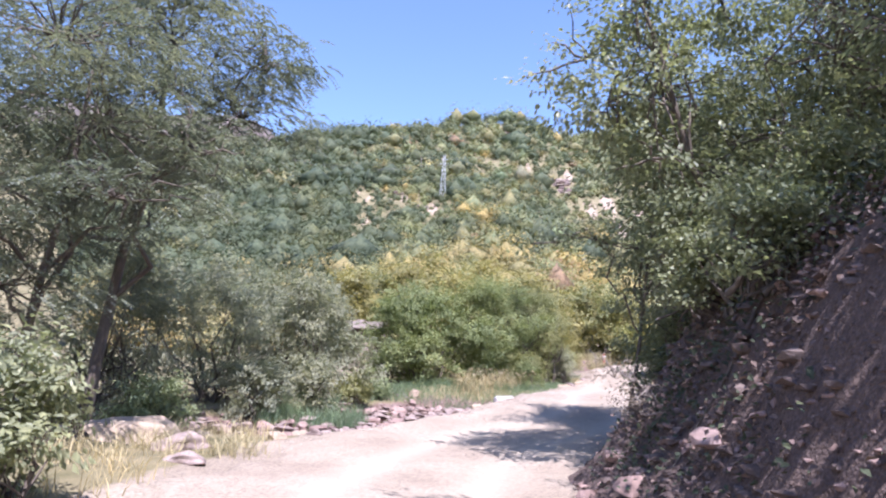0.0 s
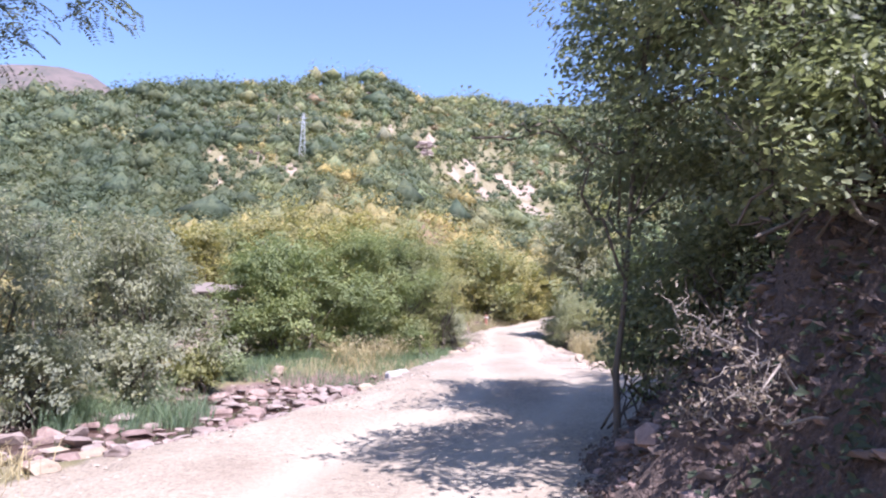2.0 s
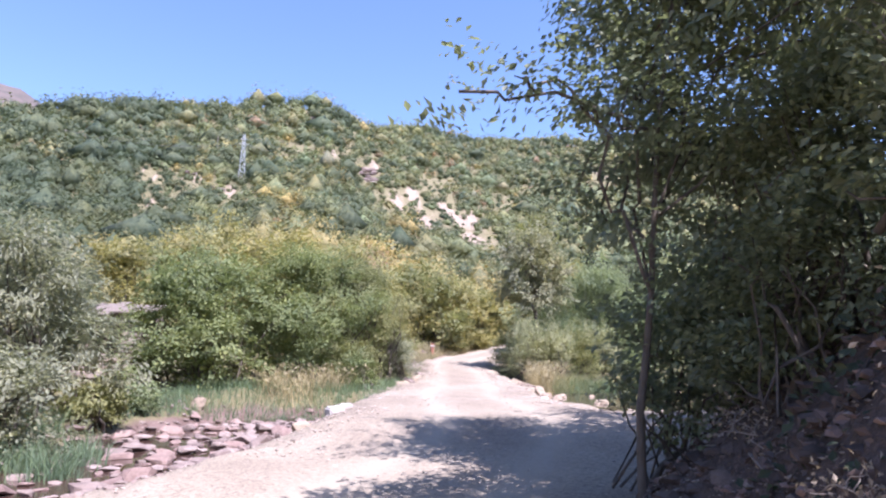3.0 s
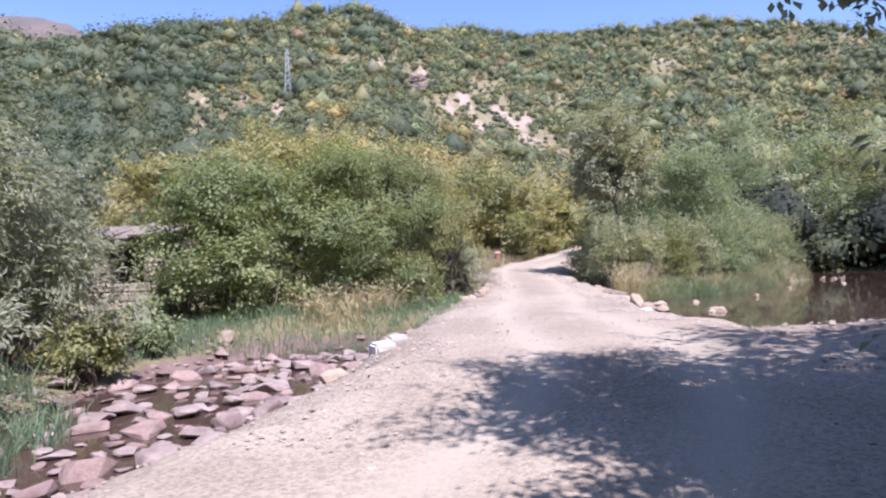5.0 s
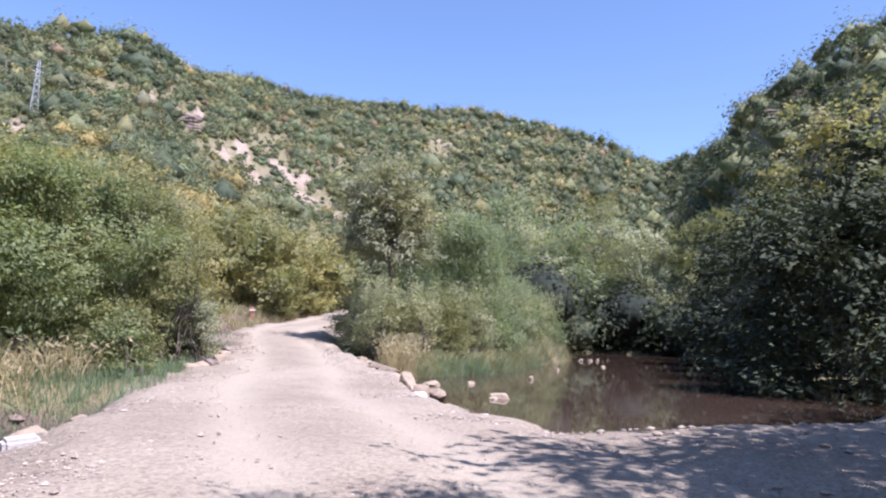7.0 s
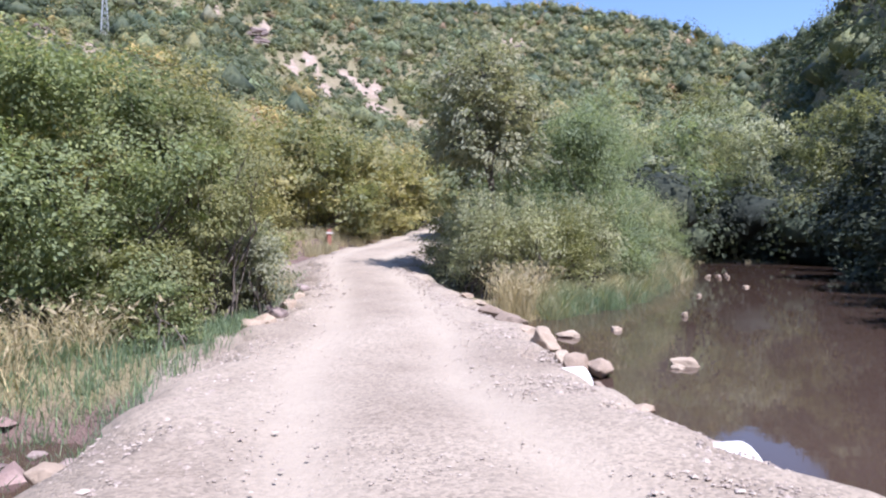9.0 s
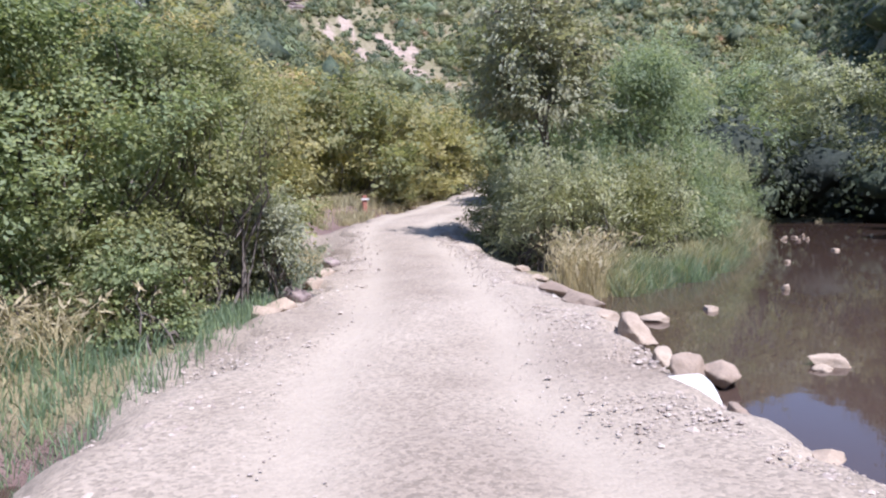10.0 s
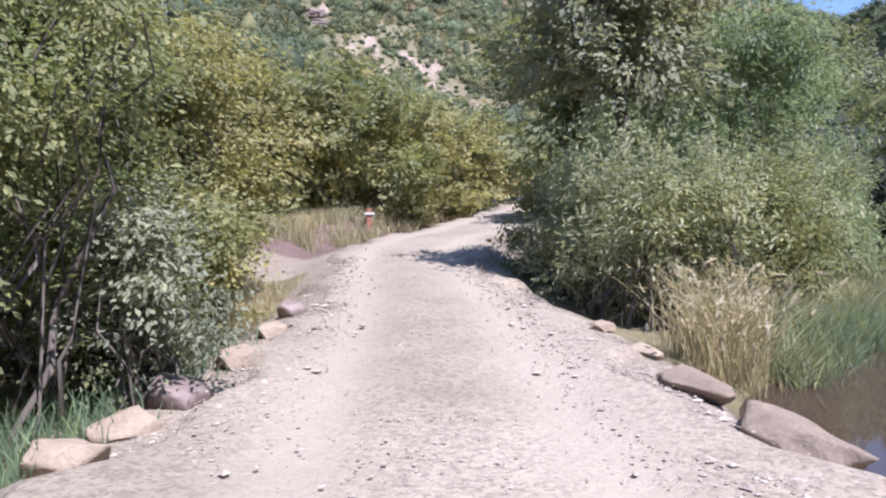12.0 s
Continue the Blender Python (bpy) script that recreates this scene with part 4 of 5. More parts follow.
for seed, x, y, h, r, mat in ((91, 20.5, 43, 6.0, 2.4, SHADE_LEAF), (93, 19, 48, 8.5, 2.8, HAZEL), (94, 26, 52, 8, 3.0, GREEN), (90, 14.2, 35.6, 4.6, 1.7, HAZEL), (92, 17.2, 37.4, 4.6, 1.8, OLIVE)):
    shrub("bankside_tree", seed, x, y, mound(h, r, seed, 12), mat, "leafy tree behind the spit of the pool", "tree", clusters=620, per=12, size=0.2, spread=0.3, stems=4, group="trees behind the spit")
for i, (x, y, h, r, mat) in enumerate(((24.8, 44.0, 5.6, 2.2, SHADE_LEAF), (28.0, 45.8, 7.0, 2.7, WILLOW), (31.4, 45.2, 7.8, 2.9, GREEN), (34.8, 42.8, 8.2, 2.9, WILLOW), (37.4, 39.4, 8.6, 3.0, HAZEL), (38.0, 35.6, 8.4, 3.0, GREEN), (30, 50, 10, 3.2, GREEN), (36, 47.5, 10.5, 3.2, HAZEL))):
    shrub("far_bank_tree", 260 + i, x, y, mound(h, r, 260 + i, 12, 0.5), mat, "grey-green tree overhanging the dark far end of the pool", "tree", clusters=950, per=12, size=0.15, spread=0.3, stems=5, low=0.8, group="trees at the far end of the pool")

# Dark leaf colour holds the bank's shade; HAZEL and OLIVE stand for lit crowns.
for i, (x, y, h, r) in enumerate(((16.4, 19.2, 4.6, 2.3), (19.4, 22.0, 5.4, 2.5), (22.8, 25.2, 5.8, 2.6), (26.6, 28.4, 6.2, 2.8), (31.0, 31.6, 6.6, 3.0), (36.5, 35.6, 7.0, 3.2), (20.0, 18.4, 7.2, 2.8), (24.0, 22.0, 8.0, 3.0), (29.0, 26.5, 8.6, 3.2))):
    shrub("shore_tree", 240 + i, x, y, mound(h, r, 240 + i, 11, 0.15), (SHADE_LEAF, SHADE_LEAF, SHADE_LEAF, SHADE_LEAF, SHADE_LEAF, SHADE_LEAF, HAZEL, SHADE_LEAF, OLIVE)[i], "tree overhanging the far shore of the pool, light and shade put into leaf colour", "tree", clusters=1150 if i in (0, 1, 6) else 600, per=13, size=0.135 if i in (0, 1, 6) else 0.18, spread=0.28, stems=5, low=0.1, group="trees on the far shore")

# big locust on the left and oaks on the right
tree("locust_tree", 41, -6.3, 12.9, [(0, 0, 0), (0.1, 0.05, 1.5), (0.35, 0.1, 3.6), (0.6, 0.2, 5.8), (0.8, 0.1, 7.6)],
     [(2.2, 0.4, 6.2, 1.4, 1.4, 0.5), (0.8, 0, 7.6, 2.4, 2.0, 0.8), (-1.0, -1.0, 6.0, 2.0, 2.0, 0.9), (0.9, 0.0, 5.4, 1.5, 1.4, 0.5), (-1.6, -0.7, 3.6, 1.7, 1.5, 0.7), (2.6, 0.3, 7.4, 1.0, 1.0, 0.35), (0.2, 0.2, 8.6, 1.8, 1.6, 0.6), (-0.4, -0.4, 4.6, 2.0, 1.6, 0.5)],
     LOCUST, "tall locust tree with feathery drooping branches", clusters=1600, per=14, size=0.085, spread=0.24, thick=0.13, limbs=14, twigs=160, feathery=7, group="locusts beside the track")
tree("locust_tree", 64, -5.4, 9.0, [(0, 0, 0), (0.1, 0, 1.5), (0.3, 0.1, 3.0), (0.5, 0.1, 5.2)],
     [(1.2, -0.3, 3.2, 1.1, 1.0, 0.4), (0.6, 0.3, 4.4, 1.5, 1.3, 0.6), (0, 0, 5.5, 1.7, 1.5, 0.8), (1.8, 0.3, 4.1, 0.9, 0.8, 0.3), (-0.6, -0.5, 3.0, 1.3, 1.2, 0.7), (-0.2, -0.2, 2.0, 1.2, 1.1, 0.4), (-0.8, -0.6, 4.2, 1.2, 1.2, 0.5)],
     LOCUST, "small locust tree with drooping leafy sprays beside the boulders", clusters=1150, per=16, size=0.07, spread=0.2, thick=0.08, limbs=11, twigs=120, feathery=6, group="locusts beside the track")
tree("oak_tree", 42, 2.95, 10.55, [(0, 0, 0), (0.03, 0.02, 0.7), (0.15, 0.05, 1.6), (0.3, 0.1, 3.0), (0.7, 0.2, 5.4)],
     [(0.06, 1.1, 2.68, 0.32, 0.32, 0.16), (0.36, 1.15, 2.5, 0.3, 0.3, 0.15), (0.35, 0.8, 2.88, 0.38, 0.34, 0.18), (-1.4, -0.2, 2.95, 0.36, 0.3, 0.16), (-0.95, -0.15, 3.05, 0.36, 0.3, 0.18), (-0.45, -0.1, 3.0, 0.36, 0.32, 0.18), (0.4, 0.3, 2.85, 0.42, 0.42, 0.16), (0.8, 0.4, 3.4, 0.6, 0.6, 0.35), (1.1, 0.9, 4.8, 1.2, 1.2, 0.8), (1.2, 0.2, 5.8, 1.6, 1.6, 1.0), (1.6, -0.6, 4.4, 1.3, 1.2, 0.9), (1.0, 0.3, 5.2, 1.1, 1.1, 0.8), (0.7, 0.8, 4.8, 1.0, 1.0, 0.8), (0.75, 0.3, 4.4, 0.9, 0.9, 0.8), (0.6, 0.6, 3.8, 0.8, 0.8, 0.6),
      (0.45, 0.3, 1.5, 0.5, 0.5, 0.3), (0.9, 0.1, 1.9, 0.6, 0.6, 0.4), (0.4, 0.2, 2.1, 0.5, 0.5, 0.3), (0.9, 0.1, 2.7, 0.7, 0.7, 0.45), (0.4, -0.2, 3.1, 0.6, 0.6, 0.35), (1.4, 0.0, 3.2, 0.8, 0.8, 0.5)],
     OAK, "slender oak leaning over the track", clusters=1900, per=16, size=0.075, spread=0.16, thick=0.04, limbs=12, group="oaks on the bank")
# Unseen from the track; its crown is placed to shade the bank and road.
tree("oak_tree", 63, 3.7, 1.8, [(0, 0, 0), (-0.1, 0, 1.0), (-0.4, 0.1, 2.2), (-0.8, 0.3, 3.4)],
     [(-0.8, -0.3, 2.6, 1.1, 1.1, 0.5), (-1.6, 0.2, 3.2, 0.9, 0.9, 0.4), (-2.4, 0.8, 3.6, 0.9, 0.9, 0.4), (0.0, -0.6, 3.6, 1.1, 1.1, 0.6)],
     OAK, "oak on the bank that shades the way in", clusters=170, per=12, size=0.1, spread=0.2, thick=0.08, limbs=8, group="oaks on the bank")
for seed, x, y, low in ((61, 3.6, 8.2, 0.0),):
    tree("oak_tree", seed, x, y, [(0, 0, 0), (-0.2, -0.1, 0.9), (-0.6, -0.1, 2.0), (-1.0, -0.2, 3.2), (-1.4, -0.3, 4.2)],
         [(-0.7, -0.2, 1.3 + low, 0.6, 0.7, 0.35), (-1.2, -0.3, 2.0 + low, 0.6, 0.7, 0.4), (-0.4, 0.5, 2.2 + low, 0.8, 0.8, 0.5), (-1.7, -0.2, 2.7 + low, 0.6, 0.8, 0.4), (-0.9, 0.2, 3.1 + low, 0.9, 0.9, 0.5), (-1.9, 0.1, 3.4 + low, 0.6, 0.7, 0.4), (-1.2, -0.2, 4.1 + low, 0.9, 0.9, 0.5), (-0.2, 0.0, 4.3 + low, 1.0, 1.0, 0.6)],
         OAK, "oak with dense glossy leaves leaning out from the bank", clusters=640, per=15, size=0.08, spread=0.17, thick=0.06, limbs=9, group="oaks on the bank")
# The last oak (98) is unseen too, added to shade the bank.
for seed, x, y, h in ((43, 4.9, 7.0, 5.2), (44, 5.5, 8.9, 5.6), (45, 6.4, 9.9, 6.0), (46, 5.1, 5.0, 5.0), (47, 6.9, 7.4, 6.5), (98, 4.5, 3.0, 5.0)):
    tree("oak_tree", seed, x, y, [(0, 0, 0), (0.1, 0, h * 0.3), (-0.1, 0.1, h * 0.6), (-0.2, 0.1, h)],
         [(-0.7, 0.1, h * 0.45, 1.5, 1.5, 1.0), (0.3, 0.8, h * 0.6, 1.7, 1.7, 1.1), (-0.3, -0.7, h * 0.75, 1.7, 1.7, 1.1), (0.2, 0.2, h * 0.95, 1.6, 1.6, 1.0), (-1.0, 0.5, h * 0.25, 1.1, 1.2, 0.8)],
         OAK, "oak with dense glossy leaves on the dark cut bank", clusters=620 if seed in (43, 44, 46) else 420, per=18, size=0.06 if seed in (43, 44, 46) else 0.09, spread=0.2, thick=0.075, limbs=8, group="oaks on the bank")
for seed, x, y, h, r in ((58, 4.3, 10.6, 2.4, 1.0), (59, 3.4, 9.4, 1.5, 0.7), (60, 3.2, 8.0, 1.3, 0.7), (86, 3.6, 6.3, 1.4, 0.8), (87, 4.4, 3.8, 2.0, 1.0), (88, 2.9, 7.1, 0.9, 0.6), (89, 2.7, 5.6, 0.8, 0.5), (85, 3.6, 11.0, 1.5, 0.7), (96, 3.9, 9.6, 2.2, 1.0)):
    shrub("oak_thicket", seed, x, y, mound(h, r, seed, 6), OAK, "shaded oak regrowth on the dark bank", clusters=int(260 * r * r + 120), per=20, size=0.06, spread=0.16, stems=6, group="oak thicket on the bank")
for seed, x, y, h in ((48, 9.5, 8.5, 8.0), (49, 10.4, 11.0, 7.5), (50, 13.5, 12.0, 8.5), (51, 13.5, 8.0, 9.0), (52, 7.8, 10.2, 6.5)):
    tree("oak_tree", seed, x, y, [(0, 0, 0), (0.1, 0, h * 0.3), (-0.1, 0.1, h * 0.6), (-0.2, 0.1, h)],
         [(0, 0, h * 0.7, 2.4, 2.4, 1.6), (-1, 0.8, h * 0.55, 2, 2, 1.3), (0.8, -0.8, h * 0.85, 2, 2, 1.2), (0.6, 1.0, h * 0.5, 2, 2, 1.2)],
         OAK, "tall shady oak beside the stony terrace", clusters=650, per=12, size=0.16, spread=0.28, thick=0.16, limbs=8, group="oaks by the terrace")


# ---- stones ----
ROCKS = [rock_mesh("stone", 100 + i, m, f) for i, (m, f) in enumerate(((STONE, 0.6), (STONE, 0.5), (STONE_PALE, 0.55), (STONE_RED, 0.5), (STONE, 0.7), (STONE_PALE, 0.7), (STONE_RED, 0.4), (STONE, 0.38)))]


def boulder_mesh(name, seed, mat):
    """A water-worn boulder: a blocky lump with flattened faces, rounded edges and shallow hollows."""
    rng = np.random.default_rng(seed)
    bm = bmesh.new()
    bmesh.ops.create_icosphere(bm, subdivisions=4, radius=1.0)
    cuts = [(unit(rng.normal(size=3)), rng.uniform(0.46, 0.78)) for _ in range(14)]
    shift = Vector(rng.uniform(-9, 9, 3))
    for v in bm.verts:
        p = np.array(v.co)
        for d, h in cuts:
            over = float(p @ d) - h
            if over > 0:
                p = p - d * over * 0.95
        v.co = Vector(p) * (0.56 + 0.07 * noise.noise(Vector(p) * 2.2 + shift) + 0.025 * noise.noise(Vector(p) * 6 + shift))
        v.co.z *= 0.72
    me = bpy.data.meshes.new(name)
    bm.to_mesh(me)
    bm.free()
    me.materials.append(mat)
    me.polygons.foreach_set("use_smooth", np.full(len(me.polygons), True))
    return me


STONE_BEIGE = stone_material("beige_boulder_stone", (0.262, 0.204, 0.15), (0.39, 0.314, 0.238))
BOULDERS = [boulder_mesh("boulder", 170 + i, m) for i, m in enumerate((STONE_BEIGE, STONE_BEIGE, STONE_BEIGE, STONE, STONE, STONE_RED))]


def stone(kind, x, y, size, label, group="", turn=0.0, z=None, sink=0.3, scale=(1, 1, 1), tilt=0.0, worn=False):
    z = height(x, y) if z is None else z
    ob = new("stone", BOULDERS[kind] if worn else ROCKS[kind])
    sx, sy, sz = (size * k for k in scale)
    ob.matrix_basis = pose(x, y, z + sz * 0.3 * (1 - 2 * sink), tilt, tilt * 0.6, turn) @ Matrix.Diagonal((sx, sy, sz, 1))
    return tagged(ob, label, "stone", group)


rngs = np.random.default_rng(77)
placed = []
for i in range(3000):
    q = STREAM[rngs.integers(0, 26)]
    x, y = q[0] + rngs.normal() * 0.95, q[1] + rngs.normal() * 0.95
    size = 0.16 + 0.42 * rngs.random() ** 1.8
    if any((x - a) ** 2 + (y - b) ** 2 < (0.38 * (size + c)) ** 2 for a, b, c in placed) or len(placed) >= 290:
        continue
    dr, k = to_line(np.array([x]), np.array([y]), ROAD_LINE)
    if dr[0] < ROAD_LINE[k[0], 3] + 0.25 or height(x, y) > WATER_L + 0.12:
        continue
    placed.append((x, y, size))
    stone(int(rngs.choice([0, 1, 3, 4, 6, 7, 0, 3])), x, y, size, "angular pinkish stone lying in the shallow stream", "stones in the stream", rngs.uniform(0, 360), max(height(x, y), WATER_L - 0.04) + 0.03, 0.22, (1, 1, rngs.uniform(0.45, 0.85)), rngs.uniform(-12, 12))

for kind, x, y, size, turn, scale in ((0, 7.98, 23.65, 1.2, 68, (1, 0.42, 0.46)), (1, 8.25, 24.75, 0.75, 80, (1, 0.6, 0.5)), (2, 7.58, 22.15, 0.95, 62, (1, 0.48, 0.5)), (0, 7.72, 22.85, 0.5, 30, (1, 0.7, 0.6)), (2, 7.2, 21.0, 0.42, 10, (1, 0.9, 0.85)), (1, 7.42, 20.9, 0.36, 40, (1, 0.85, 0.95)),
                                      (2, 7.35, 21.45, 0.5, 50, (1, 0.6, 0.5)), (1, 8.5, 25.6, 0.4, 80, (1, 0.7, 0.6)), (0, 8.75, 26.6, 0.35, 20, (1, 0.8, 0.6)), (2, 6.8, 20.1, 0.22, 70, (1, 0.8, 0.6)), (1, 6.6, 19.3, 0.26, 20, (1, 0.6, 0.5))):
    stone(kind, x, y, size, "pale water-worn boulder edging the track above the pool", "slabs along the track", turn, max(height(x, y), WATER_R + 0.06), 0.3, scale, worn=True)
for kind, x, y, size in ((0, 9.85, 23.62, 0.26), (1, 8.8, 23.35, 0.36), (2, 12.2, 24.6, 0.24), (0, 8.69, 21.0, 0.34), (1, 8.5, 20.9, 0.22), (2, 21.5, 33.0, 0.3), (2, 22.0, 32.6, 0.26), (0, 22.4, 33.4, 0.28), (2, 21.3, 32.3, 0.22), (2, 23.2, 33.8, 0.26), (0, 19.0, 29.2, 0.26), (2, 15.6, 27.6, 0.2)):
    stone(kind, x, y, size, "small stone standing out of the still water", "stones in the pool", size * 900, WATER_R - 0.03, 0.1, (1, 0.8, 0.75), worn=True)
for kind, x, y, size, turn in ((0, 5.4, 26.35, 0.42, 20), (4, 5.05, 25.5, 0.45, 70), (1, 4.75, 25.05, 0.4, 10), (0, 4.5, 24.6, 0.42, 130), (4, 6.1, 28.2, 0.35, 50), (0, 5.75, 27.3, 0.36, 15), 
                               (2, -0.56, 21.8, 0.42, 0), (1, 1.98, 18.6, 0.34, 20), (0, 2.5, 19.9, 0.3, 80), (0, 1.0, 15.9, 0.36, 10), (3, 0.4, 14.9, 0.3, 50)):
    stone(kind, x, y, size, "rough stone at the crumbling edge of the track", "stones along the track edge", turn, None, 0.4, worn=True)
for kind, x, y, size, turn, scale in ((0, -4.3, 10.3, 1.5, 10, (1, 0.8, 0.6)), (3, -3.4, 9.6, 0.9, 60, (1, 0.8, 0.55)), (0, -3.0, 13.1, 0.7, 30, (1, 0.8, 0.6)), (4, -2.6, 12.6, 0.5, 80, (1, 0.8, 0.7)), (0, -3.7, 12.2, 0.8, 120, (1, 0.7, 0.6)), (1, -2.2, 12.0, 0.45, 0, (1, 1, 0.8)),
                                      (3, -2.9, 8.4, 0.6, 20, (1, 0.8, 0.5)), (0, -2.4, 10.9, 0.35, 40, (1, 1, 0.7)), (3, -1.9, 11.6, 0.3, 0, (1, 1, 0.8))):
    stone(kind, x, y, size, "reddish boulder half sunk beside the track", "boulders beside the track", turn, None, 0.3, scale, worn=True)
for kind, x, y, size, turn in ((3, 1.75, 6.2, 0.4, 20), (6, 1.9, 7.4, 0.35, 60), (3, 1.5, 6.9, 0.25, 10), (3, 2.3, 8.6, 0.4, 90), (6, 1.45, 5.6, 0.3, 0), (3, 2.1, 5.4, 0.35, 120), (6, 2.6, 9.6, 0.3, 30), (3, 1.35, 7.9, 0.22, 0)):
    stone(kind, x, y, size, "loose stone fallen at the foot of the bank", "stones under the bank", turn, None, 0.3)


def gravel_stones(name, seed, count, where, size, mat, label):
    """Loose chips: squashed, turned broken lumps in one mesh."""
    rng = np.random.default_rng(seed)
    base, tri = ball(1 if size[1] > 0.09 else 0)
    base = base * 0.5
    x, y, z = where(rng, count)
    n = len(x)
    s = size[0] + (size[1] - size[0]) * rng.random(n) ** 2.5
    shape = base[None] * (1 + 0.22 * rng.normal(size=(n, len(base), 1)))
    shape = shape * np.stack([np.ones(n), rng.uniform(0.6, 1, n), rng.uniform(0.25, 0.55, n)], 1)[:, None]
    a = rng.uniform(0, 2 * np.pi, n)
    ca, sa = np.cos(a)[:, None], np.sin(a)[:, None]
    px, py = shape[..., 0] * ca - shape[..., 1] * sa, shape[..., 0] * sa + shape[..., 1] * ca
    V = np.stack([px, py, shape[..., 2]], 2) * s[:, None, None] + np.stack([x, y, z + s * 0.04], 1)[:, None]
    F = (tri[None] + np.arange(n)[:, None, None] * len(base)).reshape(-1, 3)
    return tagged(new(name, raw_mesh(name, V.reshape(-1, 3), F, [mat])), label, "gravel", kind="stuff")


ROAD_SIDE = unit(np.stack([np.gradient(ROAD_LINE[:, 1]), -np.gradient(ROAD_LINE[:, 0])], 1))


def on_road(lo, hi, edge):
    """Places on the track from y lo to hi: strewn all over, or mostly along the edges and between the ruts."""
    def pick(rng, n):
        rows = np.where((ROAD_LINE[:, 1] > lo) & (ROAD_LINE[:, 1] < hi))[0]
        k = rng.choice(rows, n)
        c = ROAD_LINE[k]
        if edge:
            a = np.where(rng.random(n) < 0.6, 1, -1) * np.clip(0.86 + 0.17 * rng.normal(size=n), 0.45, 1.2)
        else:
            u = rng.random(n)
            a = np.where(u < 0.35, 0.12 * rng.normal(size=n), np.where(u < 0.75, np.clip(0.74 + 0.14 * rng.normal(size=n), -1, 1), rng.uniform(-0.95, 0.95, n)))
        d = a * c[:, 3]
        e = rng.uniform(-0.14, 0.14, n)
        x, y = c[:, 0] + ROAD_SIDE[k, 0] * d - ROAD_SIDE[k, 1] * e + rng.normal(size=n) * 0.05, c[:, 1] + ROAD_SIDE[k, 1] * d + ROAD_SIDE[k, 0] * e + rng.normal(size=n) * 0.05
        z = np.where(np.abs(a) < 0.86, c[:, 2] - 0.01, ground(x, y, False))
        return x, y, np.maximum(z, ground(x, y, False))
    return pick


def on_ground(poly):
    def pick(rng, n):
        x, y = in_shape(poly)(rng, n)
        return x, y, ground(x, y, False)
    return pick


CLOD = stone_material("earth_clod", (0.06, 0.044, 0.038), (0.16, 0.12, 0.105), 6.0, True)
chip = stone_material("gravel_chip", (0.3, 0.25, 0.208), (0.48, 0.415, 0.355), 9.0, True)
gravel_stones("gravel_on_track", 201, 4500, on_road(9, 32, False), (0.01, 0.04), chip, "loose pale chips between the wheel ruts")
gravel_stones("gravel_between_ruts", 208, 9000, on_road(14, 27, False), (0.008, 0.026), chip, "fine pale chips pressed into the track")
gravel_stones("gravel_on_shoulders", 209, 9000, on_road(13, 28, True), (0.01, 0.036), chip, "crushed stone heaped on the shoulders of the track")
gravel_stones("gravel_along_edges", 202, 3200, on_road(8, 33, True), (0.015, 0.085), chip, "coarser rubble along both edges of the track")
gravel_stones("fine_gravel_along_edges", 207, 6500, on_road(9, 30, True), (0.015, 0.06), chip, "crumbled chips along both edges of the track")
gravel_stones("gravel_on_terrace", 203, 900, on_ground([(5.5, 12.5), (14, 12), (14, 16.6), (7.5, 17.4), (6, 17.2)]), (0.02, 0.12), chip, "pebbles on the shady terrace by the pool")
gravel_stones("pebbles_in_stream", 204, 1600, on_ground([(2.2, 19), (1.6, 22.2), (-1.4, 22.2), (-2.6, 18), (-6, 14.2), (-6, 10.6), (-1.8, 11.8), (-0.2, 13.6), (0.5, 16)]), (0.04, 0.17), STONE, "pinkish pebbles of the shallow stream bed")
gravel_stones("clods_on_bank", 206, 1500, on_ground([(1.5, 1.5), (1.7, 7), (2.4, 9.4), (4, 12), (5.4, 12), (4.6, 8), (4.4, 1.5)]), (0.03, 0.26), CLOD, "dark crumbling earth clods and stones on the bank")
gravel_stones("rubble_under_bank", 205, 900, on_ground([(1.3, 3.5), (2.8, 3.5), (3.0, 9), (3.6, 11.5), (2.2, 10.2), (1.4, 8)]), (0.02, 0.14), STONE_RED, "crumbled reddish rubble under the bank")

# ---- grass and weeds ----
grass("grass_by_stream", 301, 8200, in_shape([(1.9, 21.9), (4.4, 24.4), (4.9, 25.8), (1.6, 24.2), (-1.6, 23.2), (-3.4, 20.6), (-2.3, 19.6), (-0.8, 21.3), (0.6, 21.7)]), 0.24, 0.012, GRASS, "lush green grass on the far bank of the stream")
grass("dry_reeds", 302, 950, in_shape([(0.6, 22.8), (2.2, 22.9), (3.5, 24.0), (3.2, 24.6), (2.4, 24.2), (0.8, 23.6)]), 0.56, 0.011, DRY, "tall straw-coloured dry grass with pale plumes below the hazels", 1.0, 70, True)
grass("dry_grass_on_spit", 303, 1000, in_shape([(8.6, 25.1), (9.2, 25.2), (9.9, 25.8), (10.6, 26.3), (9.6, 26.4), (8.8, 25.9)]), 0.72, 0.008, DRY, "tall straw-coloured plumed grass at the edge of the spit", 0.55, 11, True)
grass("grass_on_spit", 304, 15000, in_shape([(9.2, 24.95), (10.4, 25.55), (12.2, 26.15), (15, 28.45), (18.4, 31.25), (21.3, 33.6), (20.6, 34.4), (16.6, 31.0), (14, 28.9), (12.4, 27.3), (10.4, 26.5)]), 0.42, 0.013, SEDGE, "yellow-green shore grass round the spit", 0.6, 260)
